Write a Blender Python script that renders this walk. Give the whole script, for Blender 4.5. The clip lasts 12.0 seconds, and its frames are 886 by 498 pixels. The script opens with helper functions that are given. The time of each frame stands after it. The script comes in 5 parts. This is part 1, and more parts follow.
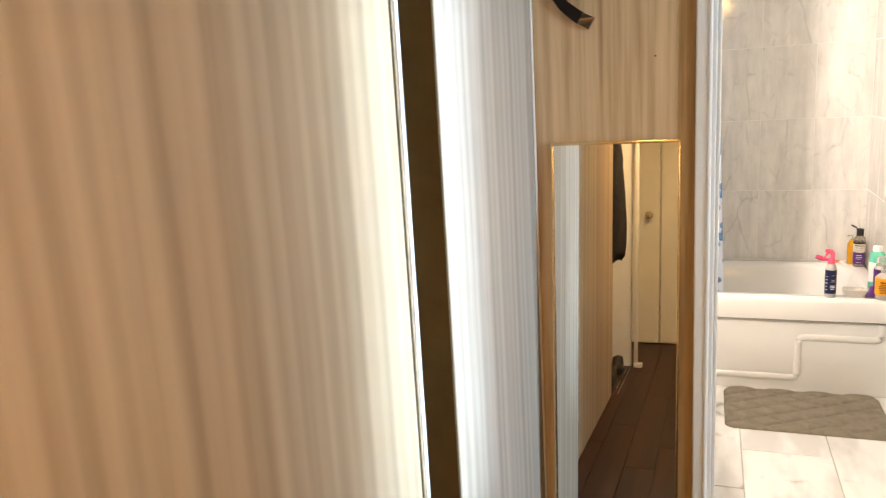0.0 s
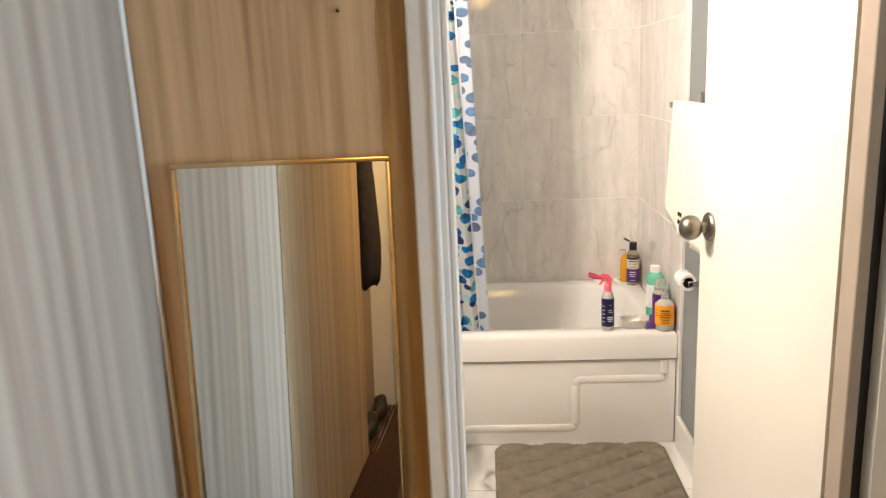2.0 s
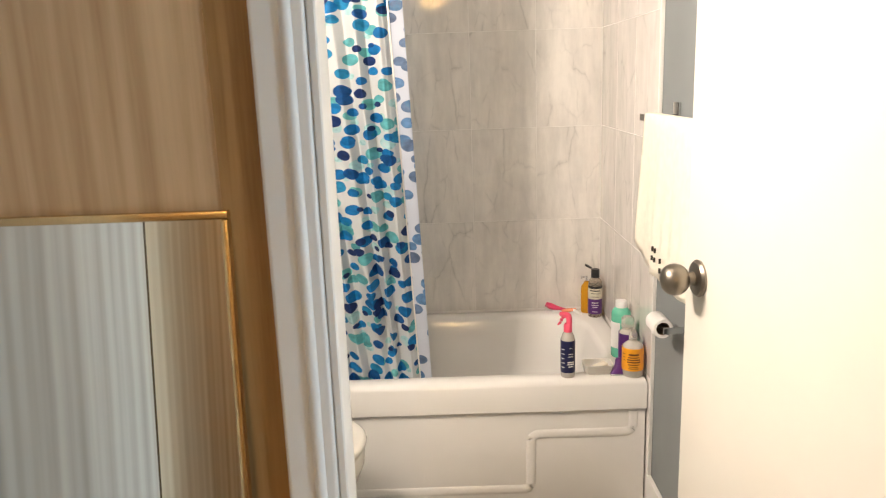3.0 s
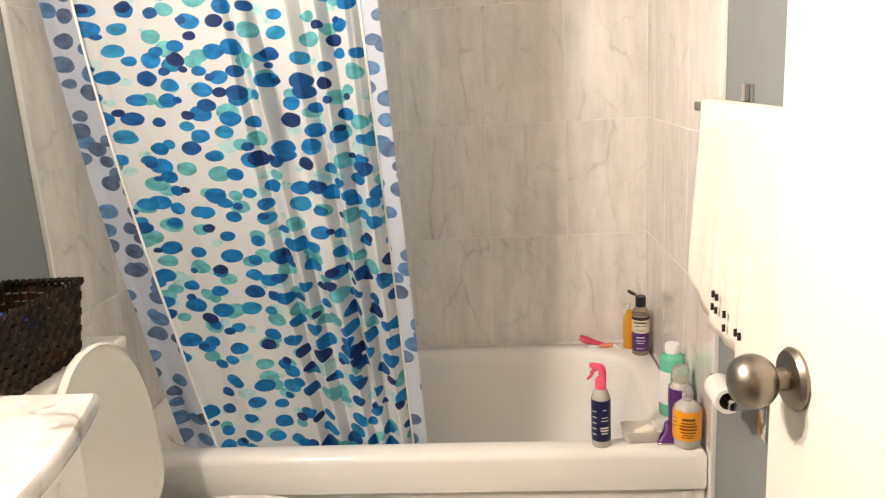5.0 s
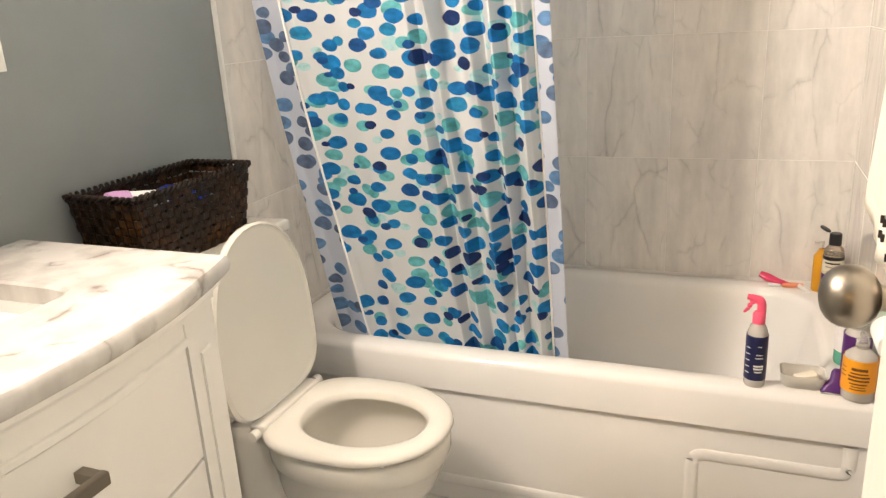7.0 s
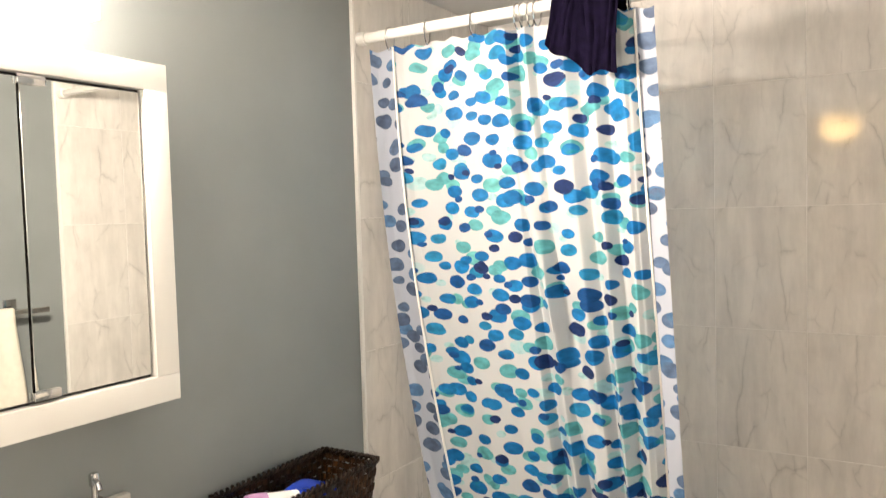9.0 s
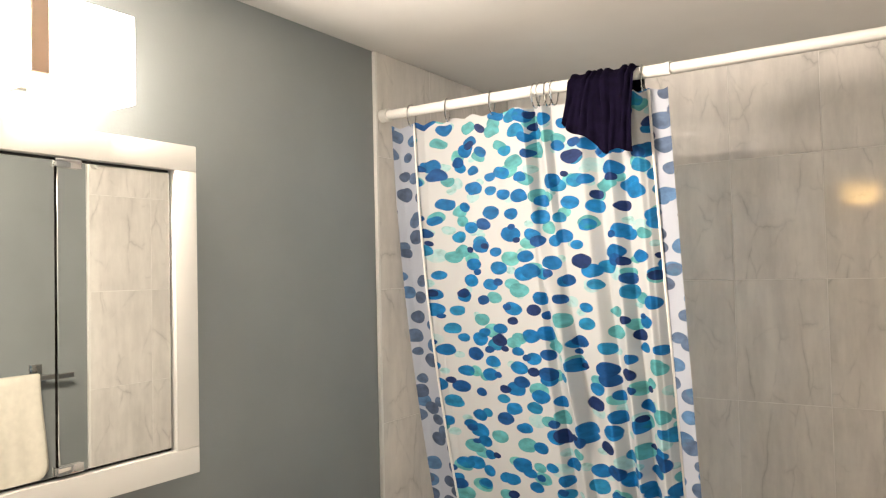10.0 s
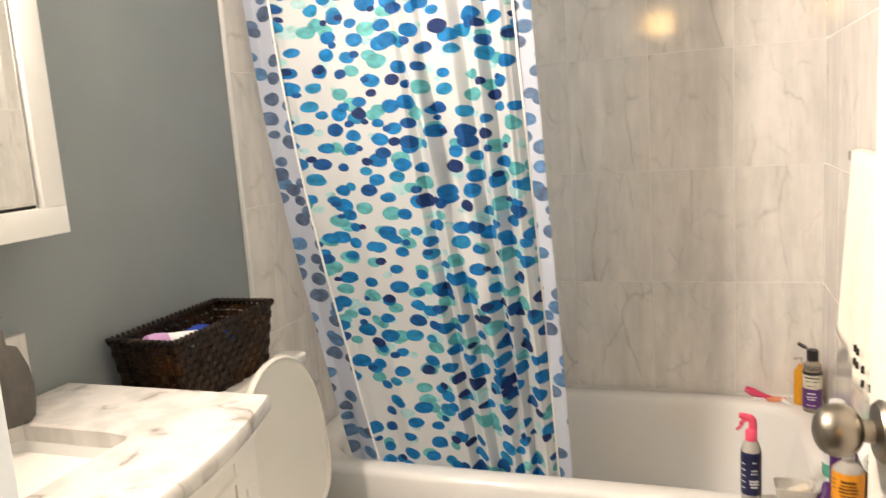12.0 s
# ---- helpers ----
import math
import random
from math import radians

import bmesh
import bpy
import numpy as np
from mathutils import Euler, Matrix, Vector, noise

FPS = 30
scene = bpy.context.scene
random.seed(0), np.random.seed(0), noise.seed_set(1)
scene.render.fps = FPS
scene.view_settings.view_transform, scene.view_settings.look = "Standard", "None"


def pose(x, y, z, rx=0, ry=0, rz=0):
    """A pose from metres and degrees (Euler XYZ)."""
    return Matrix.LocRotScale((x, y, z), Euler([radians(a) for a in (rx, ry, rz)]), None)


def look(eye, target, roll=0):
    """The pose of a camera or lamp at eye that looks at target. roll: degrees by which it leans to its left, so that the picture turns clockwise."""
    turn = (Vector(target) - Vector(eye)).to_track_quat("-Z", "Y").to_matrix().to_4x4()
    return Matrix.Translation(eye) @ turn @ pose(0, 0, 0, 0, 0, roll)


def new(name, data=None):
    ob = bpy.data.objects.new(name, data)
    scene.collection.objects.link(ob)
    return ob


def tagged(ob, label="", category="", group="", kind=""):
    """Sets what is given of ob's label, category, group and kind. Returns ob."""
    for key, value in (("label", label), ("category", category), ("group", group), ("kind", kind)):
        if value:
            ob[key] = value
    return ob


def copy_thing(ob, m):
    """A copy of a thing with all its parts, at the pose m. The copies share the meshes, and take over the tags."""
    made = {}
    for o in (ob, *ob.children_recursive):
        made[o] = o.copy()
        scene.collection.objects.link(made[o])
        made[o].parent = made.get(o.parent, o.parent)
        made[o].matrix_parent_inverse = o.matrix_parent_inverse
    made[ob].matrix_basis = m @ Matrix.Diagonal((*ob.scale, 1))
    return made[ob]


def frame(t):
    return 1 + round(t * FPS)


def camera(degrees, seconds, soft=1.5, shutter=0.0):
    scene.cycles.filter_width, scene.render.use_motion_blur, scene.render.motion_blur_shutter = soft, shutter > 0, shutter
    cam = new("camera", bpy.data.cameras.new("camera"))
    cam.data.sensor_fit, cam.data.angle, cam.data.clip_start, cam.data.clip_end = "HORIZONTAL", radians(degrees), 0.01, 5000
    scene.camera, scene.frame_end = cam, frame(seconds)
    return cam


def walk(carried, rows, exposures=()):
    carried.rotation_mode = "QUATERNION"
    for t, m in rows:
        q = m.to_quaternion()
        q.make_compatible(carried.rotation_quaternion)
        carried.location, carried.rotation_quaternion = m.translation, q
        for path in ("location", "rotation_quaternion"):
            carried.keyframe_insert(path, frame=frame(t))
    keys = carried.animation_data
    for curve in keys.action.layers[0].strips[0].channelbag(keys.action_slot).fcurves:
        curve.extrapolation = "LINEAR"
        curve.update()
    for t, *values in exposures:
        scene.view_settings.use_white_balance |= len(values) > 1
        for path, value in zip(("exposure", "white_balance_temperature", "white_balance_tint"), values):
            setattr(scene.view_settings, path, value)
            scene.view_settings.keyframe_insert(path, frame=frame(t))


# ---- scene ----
cam = camera(61.4, 12.0, soft=1.2, shutter=0.25)
PATH = [
    (0, (-0.127, -0.009, 1.424), (-0.802, 1.83, 1.017), -3.4),
    (0.5, (-0.115, 0.222, 1.415), (-0.687, 2.098, 1.02), -3.1),
    (1, (-0.061, 0.434, 1.413), (-0.54, 2.333, 1.006), -2.6),
    (1.5, (-0.074, 0.665, 1.398), (-0.38, 2.594, 0.967), -2.7),
    (2, (-0.058, 0.885, 1.386), (-0.181, 2.831, 0.939), -2.6),
    (2.5, (-0.008, 1.093, 1.389), (-0.057, 3.04, 0.934), -1.6),
    (3, (0.001, 1.306, 1.389), (-0.011, 3.256, 0.945), -2.0),
    (3.5, (0.028, 1.489, 1.393), (0.02, 3.443, 0.964), -2.4),
    (3.7, (0.061, 1.552, 1.403), (0.038, 3.506, 0.977), -2.2),
    (5.5, (0.185, 1.875, 1.308), (-0.102, 3.79, 0.809), -3.8),
    (6, (0.246, 1.876, 1.263), (-0.226, 3.727, 0.673), -3.4),
    (6.5, (0.274, 1.878, 1.261), (-0.33, 3.676, 0.628), -2.9),
    (8.3, (0.364, 1.91, 1.472), (-0.599, 3.635, 1.157), -3.2),
    (8.5, (0.352, 1.899, 1.503), (-0.639, 3.617, 1.244), -2.6),
    (9, (0.34, 1.872, 1.573), (-0.704, 3.575, 1.473), -1.6),
    (9.5, (0.356, 1.863, 1.609), (-0.713, 3.553, 1.623), -1.4),
    (10, (0.358, 1.856, 1.605), (-0.732, 3.532, 1.667), -1.3),
    (10.5, (0.349, 1.807, 1.584), (-0.757, 3.473, 1.618), -1.0),
    (11, (0.339, 1.77, 1.524), (-0.734, 3.457, 1.466), -0.9),
    (11.5, (0.282, 1.771, 1.441), (-0.614, 3.548, 1.248), -2.3),
    (12, (0.271, 1.744, 1.374), (-0.388, 3.606, 1.055), -3.9),
]
walk(cam, [(t, look(eye, target, roll)) for t, eye, target, roll in PATH],
     [(0.0, 0.42), (0.5, 0.26), (1.0, 0.2), (2.0, 0.05), (3.0, -0.08), (3.7, -0.05), (5.5, -0.06), (6.5, 0.06), (8.5, 0.17), (9.5, -0.2), (10.0, -0.36), (10.5, -0.32), (11.0, -0.18), (11.5, 0.1), (12.0, 0.0)])

# ---- world and large lights ----
world = bpy.data.worlds.new("world")
scene.world = world
world.use_nodes = True
world.node_tree.nodes["Background"].inputs[0].default_value = (0.6, 0.7, 0.9, 1)
world.node_tree.nodes["Background"].inputs[1].default_value = 0.05


def area_lamp(name, eye, target, sx, sy, watts, colour):
    data = bpy.data.lights.new(name, "AREA")
    data.shape, data.size, data.size_y, data.energy, data.color = "RECTANGLE", sx, sy, watts, colour
    ob = new(name, data)
    ob.matrix_world = look(eye, target)
    return ob


# daylight from an assumed window in the unseen room beside the hall
area_lamp("window_daylight", (2.10, 1.24, 1.18), (-0.6, 1.25, 1.12), 0.60, 1.3, 62, (0.60, 0.81, 1.0))
# added narrow lamp that makes the bright band by the closet panels' seam
band_lamp = area_lamp("added_band_beam", (2.12, 1.25, 1.22), (-0.6, 1.25, 1.20), 0.13, 1.3, 3.4, (0.60, 0.81, 1.0))
band_lamp.data.spread = radians(13)
# the hall's ceiling lamp
area_lamp("hall_bulb", (-0.10, -0.60, 2.18), (-0.14, -0.30, 0), 0.20, 0.20, 30, (1.0, 0.64, 0.30))
# bulbs inside the vanity light's shades
for by in (2.415, 2.60):
    area_lamp("vanity_bulb", (-0.812, by, 1.965), (0.4, by + 0.32, 1.87), 0.15, 0.15, 34, (1.0, 0.84, 0.70))


# ---- materials ----
def material(name, rough=0.5, metal=0.0, spec=0.5):
    m = bpy.data.materials.new(name)
    m.use_nodes = True
    b = m.node_tree.nodes["Principled BSDF"]
    b.inputs["Roughness"].default_value = rough
    b.inputs["Metallic"].default_value = metal
    b.inputs["Specular IOR Level"].default_value = spec
    return m, m.node_tree, b


def node(nt, kind, **values):
    n = nt.nodes.new(kind)
    for k, v in values.items():
        if k in n.inputs:
            n.inputs[k].default_value = v
    return n


def ramp(nt, stops):
    n = nt.nodes.new("ShaderNodeValToRGB")
    e = n.color_ramp.elements
    while len(e) < len(stops):
        e.new(0.5)
    for el, (p, c) in zip(e, stops):
        el.position = p
        el.color = (*c, 1) if len(c) == 3 else c
    return n


def coords(nt, scale=(1, 1, 1), random_shift=0.0, source="Object"):
    tc = nt.nodes.new("ShaderNodeTexCoord")
    mp = nt.nodes.new("ShaderNodeMapping")
    mp.inputs["Scale"].default_value = scale
    out = tc.outputs[source]
    if random_shift:
        info = nt.nodes.new("ShaderNodeObjectInfo")
        mul = node(nt, "ShaderNodeVectorMath")
        mul.operation = "SCALE"
        comb = nt.nodes.new("ShaderNodeCombineXYZ")
        for i in range(3):
            nt.links.new(info.outputs["Random"], comb.inputs[i])
        nt.links.new(comb.outputs[0], mul.inputs[0])
        mul.inputs["Scale"].default_value = random_shift
        add = nt.nodes.new("ShaderNodeVectorMath")
        nt.links.new(out, add.inputs[0])
        nt.links.new(mul.outputs[0], add.inputs[1])
        out = add.outputs[0]
    nt.links.new(out, mp.inputs["Vector"])
    return mp.outputs["Vector"]


def bump(nt, b, height, strength, distance=0.01):
    n = node(nt, "ShaderNodeBump", Strength=strength, Distance=distance)
    nt.links.new(height, n.inputs["Height"])
    nt.links.new(n.outputs[0], b.inputs["Normal"])


def plain(name, colour, rough=0.5, metal=0.0, vary=0.08, scale=14.0, grain=220.0, bumps=0.04, spec=0.5):
    """A painted or moulded surface: soft mottling, fine grain, a little relief."""
    m, nt, b = material(name, rough, metal, spec)
    v = coords(nt)
    n1 = node(nt, "ShaderNodeTexNoise", Scale=scale, Detail=4.0)
    n2 = node(nt, "ShaderNodeTexNoise", Scale=grain, Detail=2.0)
    nt.links.new(v, n1.inputs["Vector"])
    nt.links.new(v, n2.inputs["Vector"])
    lo = tuple(max(0, c * (1 - vary)) for c in colour)
    hi = tuple(min(1, c * (1 + vary)) for c in colour)
    r = ramp(nt, [(0.3, lo), (0.7, hi)])
    nt.links.new(n1.outputs["Fac"], r.inputs[0])
    nt.links.new(r.outputs[0], b.inputs["Base Color"])
    rr = nt.nodes.new("ShaderNodeMapRange")
    rr.inputs["To Min"].default_value, rr.inputs["To Max"].default_value = max(0.02, rough - 0.06), min(1, rough + 0.06)
    nt.links.new(n1.outputs["Fac"], rr.inputs["Value"])
    nt.links.new(rr.outputs[0], b.inputs["Roughness"])
    if bumps:
        bump(nt, b, n2.outputs["Fac"], bumps, 0.004)
    return m


def marble(name, base, vein, scale, rough, shift, strength=0.6, streak=(1, 1, 0.55), haze=0.40):
    m, nt, b = material(name, rough)
    v = coords(nt, streak, shift)
    warp = node(nt, "ShaderNodeTexNoise", Scale=scale * 0.9, Detail=5.0)
    nt.links.new(v, warp.inputs["Vector"])
    mix = node(nt, "ShaderNodeVectorMath")
    mix.operation = "MULTIPLY_ADD"
    nt.links.new(warp.outputs["Color"], mix.inputs[0])
    mix.inputs[1].default_value = (0.20, 0.20, 0.20)
    nt.links.new(v, mix.inputs[2])
    n1 = node(nt, "ShaderNodeTexNoise", Scale=scale * 0.8, Detail=2.0, Roughness=0.5)
    nt.links.new(mix.outputs[0], n1.inputs["Vector"])
    d = nt.nodes.new("ShaderNodeMath")
    d.operation = "SUBTRACT"
    d.inputs[1].default_value = 0.5
    a = nt.nodes.new("ShaderNodeMath")
    a.operation = "ABSOLUTE"
    nt.links.new(n1.outputs["Fac"], d.inputs[0])
    nt.links.new(d.outputs[0], a.inputs[0])
    thin = ramp(nt, [(0.0, (strength,) * 3), (0.008, (strength * 0.45,) * 3), (0.03, (0, 0, 0))])
    nt.links.new(a.outputs[0], thin.inputs[0])
    v3 = coords(nt, (streak[0] * 1.6, streak[1] * (1.6 if streak[2] < 1 or streak[1] == 1 else 0.7), streak[2] * 0.5), shift)
    cloud = node(nt, "ShaderNodeTexNoise", Scale=scale * 1.5, Detail=4.0)
    nt.links.new(v3, cloud.inputs["Vector"])
    where = ramp(nt, [(0.44, (0, 0, 0)), (0.60, (1, 1, 1))])
    nt.links.new(cloud.outputs["Fac"], where.inputs[0])
    veins = nt.nodes.new("ShaderNodeMath")
    veins.operation = "MULTIPLY"
    nt.links.new(thin.outputs[0], veins.inputs[0])
    nt.links.new(where.outputs[0], veins.inputs[1])
    soft = nt.nodes.new("ShaderNodeMath")
    soft.operation = "MULTIPLY_ADD"
    nt.links.new(where.outputs[0], soft.inputs[0])
    soft.inputs[1].default_value = strength * haze
    nt.links.new(veins.outputs[0], soft.inputs[2])
    col = nt.nodes.new("ShaderNodeMix")
    col.data_type = "RGBA"
    nt.links.new(soft.outputs[0], col.inputs["Factor"])
    col.inputs["A"].default_value, col.inputs["B"].default_value = (*base, 1), (*vein, 1)
    nt.links.new(col.outputs["Result"], b.inputs["Base Color"])
    b.inputs["Coat Weight"].default_value = 0.25
    b.inputs["Coat Roughness"].default_value = 0.06
    bump(nt, b, warp.outputs["Fac"], 0.03, 0.004)
    return m


def veined_tile(name):
    """Glazed tile: upright grey clouds, thin broken veins that branch, each tile cut elsewhere from the pattern."""
    m, nt, b = material(name, 0.08)

    def noise_at(stretch, scale, detail, rough=0.55, vector=None):
        n = node(nt, "ShaderNodeTexNoise", Scale=scale, Detail=detail, Roughness=rough)
        nt.links.new(vector or coords(nt, stretch, 11.0), n.inputs["Vector"])
        return n

    def math_node(op, one, two=None, value=0.5):
        n = nt.nodes.new("ShaderNodeMath")
        n.operation = op
        nt.links.new(one, n.inputs[0])
        if two is None:
            n.inputs[1].default_value = value
        else:
            nt.links.new(two, n.inputs[1])
        return n.outputs[0]

    v = coords(nt, (1.5, 0.75, 1.0), 11.0)
    warp = noise_at(None, 9.0, 4.0, 0.6, v)
    bent = node(nt, "ShaderNodeVectorMath")
    bent.operation = "MULTIPLY_ADD"
    nt.links.new(warp.outputs["Color"], bent.inputs[0])
    bent.inputs[1].default_value = (0.07, 0.07, 0.0)
    nt.links.new(v, bent.inputs[2])
    lines = []
    for scale, width, low, high, weight in ((4.2, 0.030, 0.46, 0.60, 0.46), (7.0, 0.034, 0.50, 0.64, 0.30)):
        cells = nt.nodes.new("ShaderNodeTexVoronoi")
        cells.voronoi_dimensions = "2D"
        cells.feature = "DISTANCE_TO_EDGE"
        cells.inputs["Scale"].default_value = scale
        nt.links.new(bent.outputs[0], cells.inputs["Vector"])
        thin = ramp(nt, [(0.0, (weight,) * 3), (width * 0.40, (weight * 0.40,) * 3), (width * 1.6, (0, 0, 0))])
        nt.links.new(cells.outputs["Distance"], thin.inputs[0])
        where = ramp(nt, [(low, (0, 0, 0)), (high, (1, 1, 1))])
        nt.links.new(noise_at((1.7, 1.0, 1.0), scale * 1.3, 2.0).outputs["Fac"], where.inputs[0])
        lines.append(math_node("MULTIPLY", thin.outputs[0], where.outputs[0]))
    veins = math_node("ADD", lines[0], lines[1])
    upright = ramp(nt, [(0.36, (0, 0, 0)), (0.50, (0.16,) * 3), (0.70, (0.36,) * 3)])
    nt.links.new(noise_at((5.0, 0.9, 1.0), 3.4, 4.0, 0.6).outputs["Fac"], upright.inputs[0])
    mottle = ramp(nt, [(0.42, (0, 0, 0)), (0.75, (0.16,) * 3)])
    nt.links.new(noise_at((1.4, 1.0, 1.0), 13.0, 5.0, 0.65).outputs["Fac"], mottle.inputs[0])
    total = math_node("ADD", math_node("ADD", veins, upright.outputs[0]), mottle.outputs[0])
    col = nt.nodes.new("ShaderNodeMix")
    col.data_type = "RGBA"
    nt.links.new(total, col.inputs["Factor"])
    col.inputs["A"].default_value, col.inputs["B"].default_value = (0.83, 0.80, 0.76, 1), (0.40, 0.39, 0.375, 1)
    nt.links.new(col.outputs["Result"], b.inputs["Base Color"])
    b.inputs["Coat Weight"].default_value = 0.3
    b.inputs["Coat Roughness"].default_value = 0.05
    bump(nt, b, noise_at((1, 1, 1), 6.0, 2.0).outputs["Fac"], 0.06, 0.006)
    return m


def wood(name, stops, across, rough, scale=1.0, bumps=0.1, axis=2, shift=0.0, broad=0.22, blend=0.5, ribs=0.0, along="Y"):
    """Fine grain drawn out along one axis over broader bands."""
    m, nt, b = material(name, rough)
    s = [across] * 3
    s[axis] = across * 0.035
    v = coords(nt, tuple(s), shift)
    n1 = node(nt, "ShaderNodeTexNoise", Scale=scale, Detail=6.0, Roughness=0.62)
    nt.links.new(v, n1.inputs["Vector"])
    s2 = [across * broad] * 3
    s2[axis] = across * 0.006
    v2 = coords(nt, tuple(s2), shift)
    n2 = node(nt, "ShaderNodeTexNoise", Scale=scale, Detail=3.0)
    nt.links.new(v2, n2.inputs["Vector"])
    add = nt.nodes.new("ShaderNodeMix")
    add.inputs["Factor"].default_value = blend
    nt.links.new(n1.outputs["Fac"], add.inputs["A"])
    nt.links.new(n2.outputs["Fac"], add.inputs["B"])
    value = add.outputs["Result"]
    # ribs give relief and also stripe the colour, for light caught along them
    if ribs:
        wave = node(nt, "ShaderNodeTexWave", Scale=7.0, Distortion=1.6, Detail=2.0)
        wave.bands_direction = along
        wave.inputs["Detail Scale"].default_value = 0.5
        tc = nt.nodes.new("ShaderNodeTexCoord")
        nt.links.new(tc.outputs["Object"], wave.inputs["Vector"])
        both = nt.nodes.new("ShaderNodeMix")
        both.inputs["Factor"].default_value = ribs
        nt.links.new(value, both.inputs["A"])
        nt.links.new(wave.outputs["Fac"], both.inputs["B"])
        value = both.outputs["Result"]
    r = ramp(nt, stops)
    nt.links.new(value, r.inputs[0])
    nt.links.new(r.outputs[0], b.inputs["Base Color"])
    bump(nt, b, value, bumps, 0.004)
    return m


def glass(name, colour, rough=0.05, transmit=1.0):
    m, nt, b = material(name, rough)
    b.inputs["Base Color"].default_value = (*colour, 1)
    b.inputs["Transmission Weight"].default_value = transmit
    b.inputs["IOR"].default_value = 1.35
    return m


def emitter(name, colour, strength):
    m, nt, b = material(name, 0.3)
    b.inputs["Base Color"].default_value = (0.9, 0.9, 0.88, 1)
    b.inputs["Emission Color"].default_value = (*colour, 1)
    b.inputs["Emission Strength"].default_value = strength
    return m


def polka(name, faded):
    """White curtain cloth printed with overlapping ovals in blues, teal and navy; lets some light through."""
    m, nt, b = material(name, 0.6, 0, 0.3)
    uv = nt.nodes.new("ShaderNodeUVMap")
    uv.uv_map = "UVMap"
    cloth = (0.69, 0.715, 0.73) if not faded else (0.55, 0.60, 0.70)
    last = None
    # cells per metre, shift, turn of the lattice, share left blank, radius in cells
    layers = [(17.2, (0.0, 0.0), 0.30, 0.02, 0.355), (16.5, (7.45, 12.5), -0.42, 0.50, 0.33), (15.5, (3.5, 9.1), 0.85, 0.56, 0.33), (25.0, (1.2, 4.4), -0.2, 0.70, 0.32)]
    if faded:
        layers = [(15.5, (0.0, 0.0), 0.3, 0.04, 0.35), (15.5, (7.45, 12.5), -0.4, 0.60, 0.33)]
    for k, (sc, off, turn, cut, size) in enumerate(layers):
        mp = nt.nodes.new("ShaderNodeMapping")
        mp.inputs["Scale"].default_value = (sc * 0.86, sc * 1.21, 1)
        mp.inputs["Location"].default_value = (*off, 0)
        mp.inputs["Rotation"].default_value = (0, 0, turn)
        nt.links.new(uv.outputs[0], mp.inputs["Vector"])
        nz = node(nt, "ShaderNodeTexNoise", Scale=1.6, Detail=1.0)
        nt.links.new(mp.outputs[0], nz.inputs["Vector"])
        wob = nt.nodes.new("ShaderNodeVectorMath")
        wob.operation = "MULTIPLY_ADD"
        nt.links.new(nz.outputs["Color"], wob.inputs[0])
        wob.inputs[1].default_value = (0.14, 0.14, 0)
        nt.links.new(mp.outputs[0], wob.inputs[2])
        vo = nt.nodes.new("ShaderNodeTexVoronoi")
        vo.voronoi_dimensions = "2D"
        vo.inputs["Scale"].default_value = 1.0
        vo.inputs["Randomness"].default_value = 0.40
        nt.links.new(wob.outputs[0], vo.inputs["Vector"])
        sep = nt.nodes.new("ShaderNodeSeparateColor")
        nt.links.new(vo.outputs["Color"], sep.inputs[0])
        rad = nt.nodes.new("ShaderNodeMapRange")
        rad.inputs["From Min"].default_value = cut
        rad.inputs["To Min"].default_value, rad.inputs["To Max"].default_value = size * 0.72, size * 1.14
        nt.links.new(sep.outputs[0], rad.inputs["Value"])
        inside = nt.nodes.new("ShaderNodeMath")
        inside.operation = "SUBTRACT"
        nt.links.new(rad.outputs[0], inside.inputs[0])
        nt.links.new(vo.outputs["Distance"], inside.inputs[1])
        edge = nt.nodes.new("ShaderNodeMapRange")
        edge.inputs["From Max"].default_value = 0.03
        nt.links.new(inside.outputs[0], edge.inputs["Value"])
        on = nt.nodes.new("ShaderNodeMath")
        on.operation = "GREATER_THAN"
        on.inputs[1].default_value = cut
        nt.links.new(sep.outputs[0], on.inputs[0])
        fac = nt.nodes.new("ShaderNodeMath")
        fac.operation = "MULTIPLY"
        nt.links.new(edge.outputs[0], fac.inputs[0])
        nt.links.new(on.outputs[0], fac.inputs[1])
        if faded:
            inks = [(0.0, (0.10, 0.21, 0.40)), (0.4, (0.11, 0.17, 0.29)), (0.75, (0.09, 0.13, 0.22))]
        elif k == 3:
            inks = [(0.0, (0.42, 0.70, 0.70)), (0.5, (0.014, 0.036, 0.14)), (0.75, (0.010, 0.085, 0.28))]
        elif k == 2:
            inks = [(0.0, (0.15, 0.50, 0.50)), (0.35, (0.45, 0.72, 0.74)), (0.6, (0.13, 0.46, 0.50))]
        else:
            inks = [(0.0, (0.008, 0.155, 0.42)), (0.34, (0.012, 0.20, 0.50)), (0.55, (0.11, 0.41, 0.45)), (0.72, (0.010, 0.085, 0.28)), (0.82, (0.02, 0.24, 0.48)), (0.93, (0.014, 0.036, 0.14))]
        r = ramp(nt, inks)
        r.color_ramp.interpolation = "CONSTANT"
        nt.links.new(sep.outputs[1], r.inputs[0])
        mul = nt.nodes.new("ShaderNodeMix")
        mul.data_type = "RGBA"
        mul.blend_type = "DARKEN" if k else "MIX"
        nt.links.new(fac.outputs[0], mul.inputs["Factor"])
        if last is None:
            mul.inputs["A"].default_value = (*cloth, 1)
        else:
            nt.links.new(last, mul.inputs["A"])
        wash = nt.nodes.new("ShaderNodeMapRange")
        wash.inputs["From Min"].default_value, wash.inputs["From Max"].default_value = 0.3, 0.7
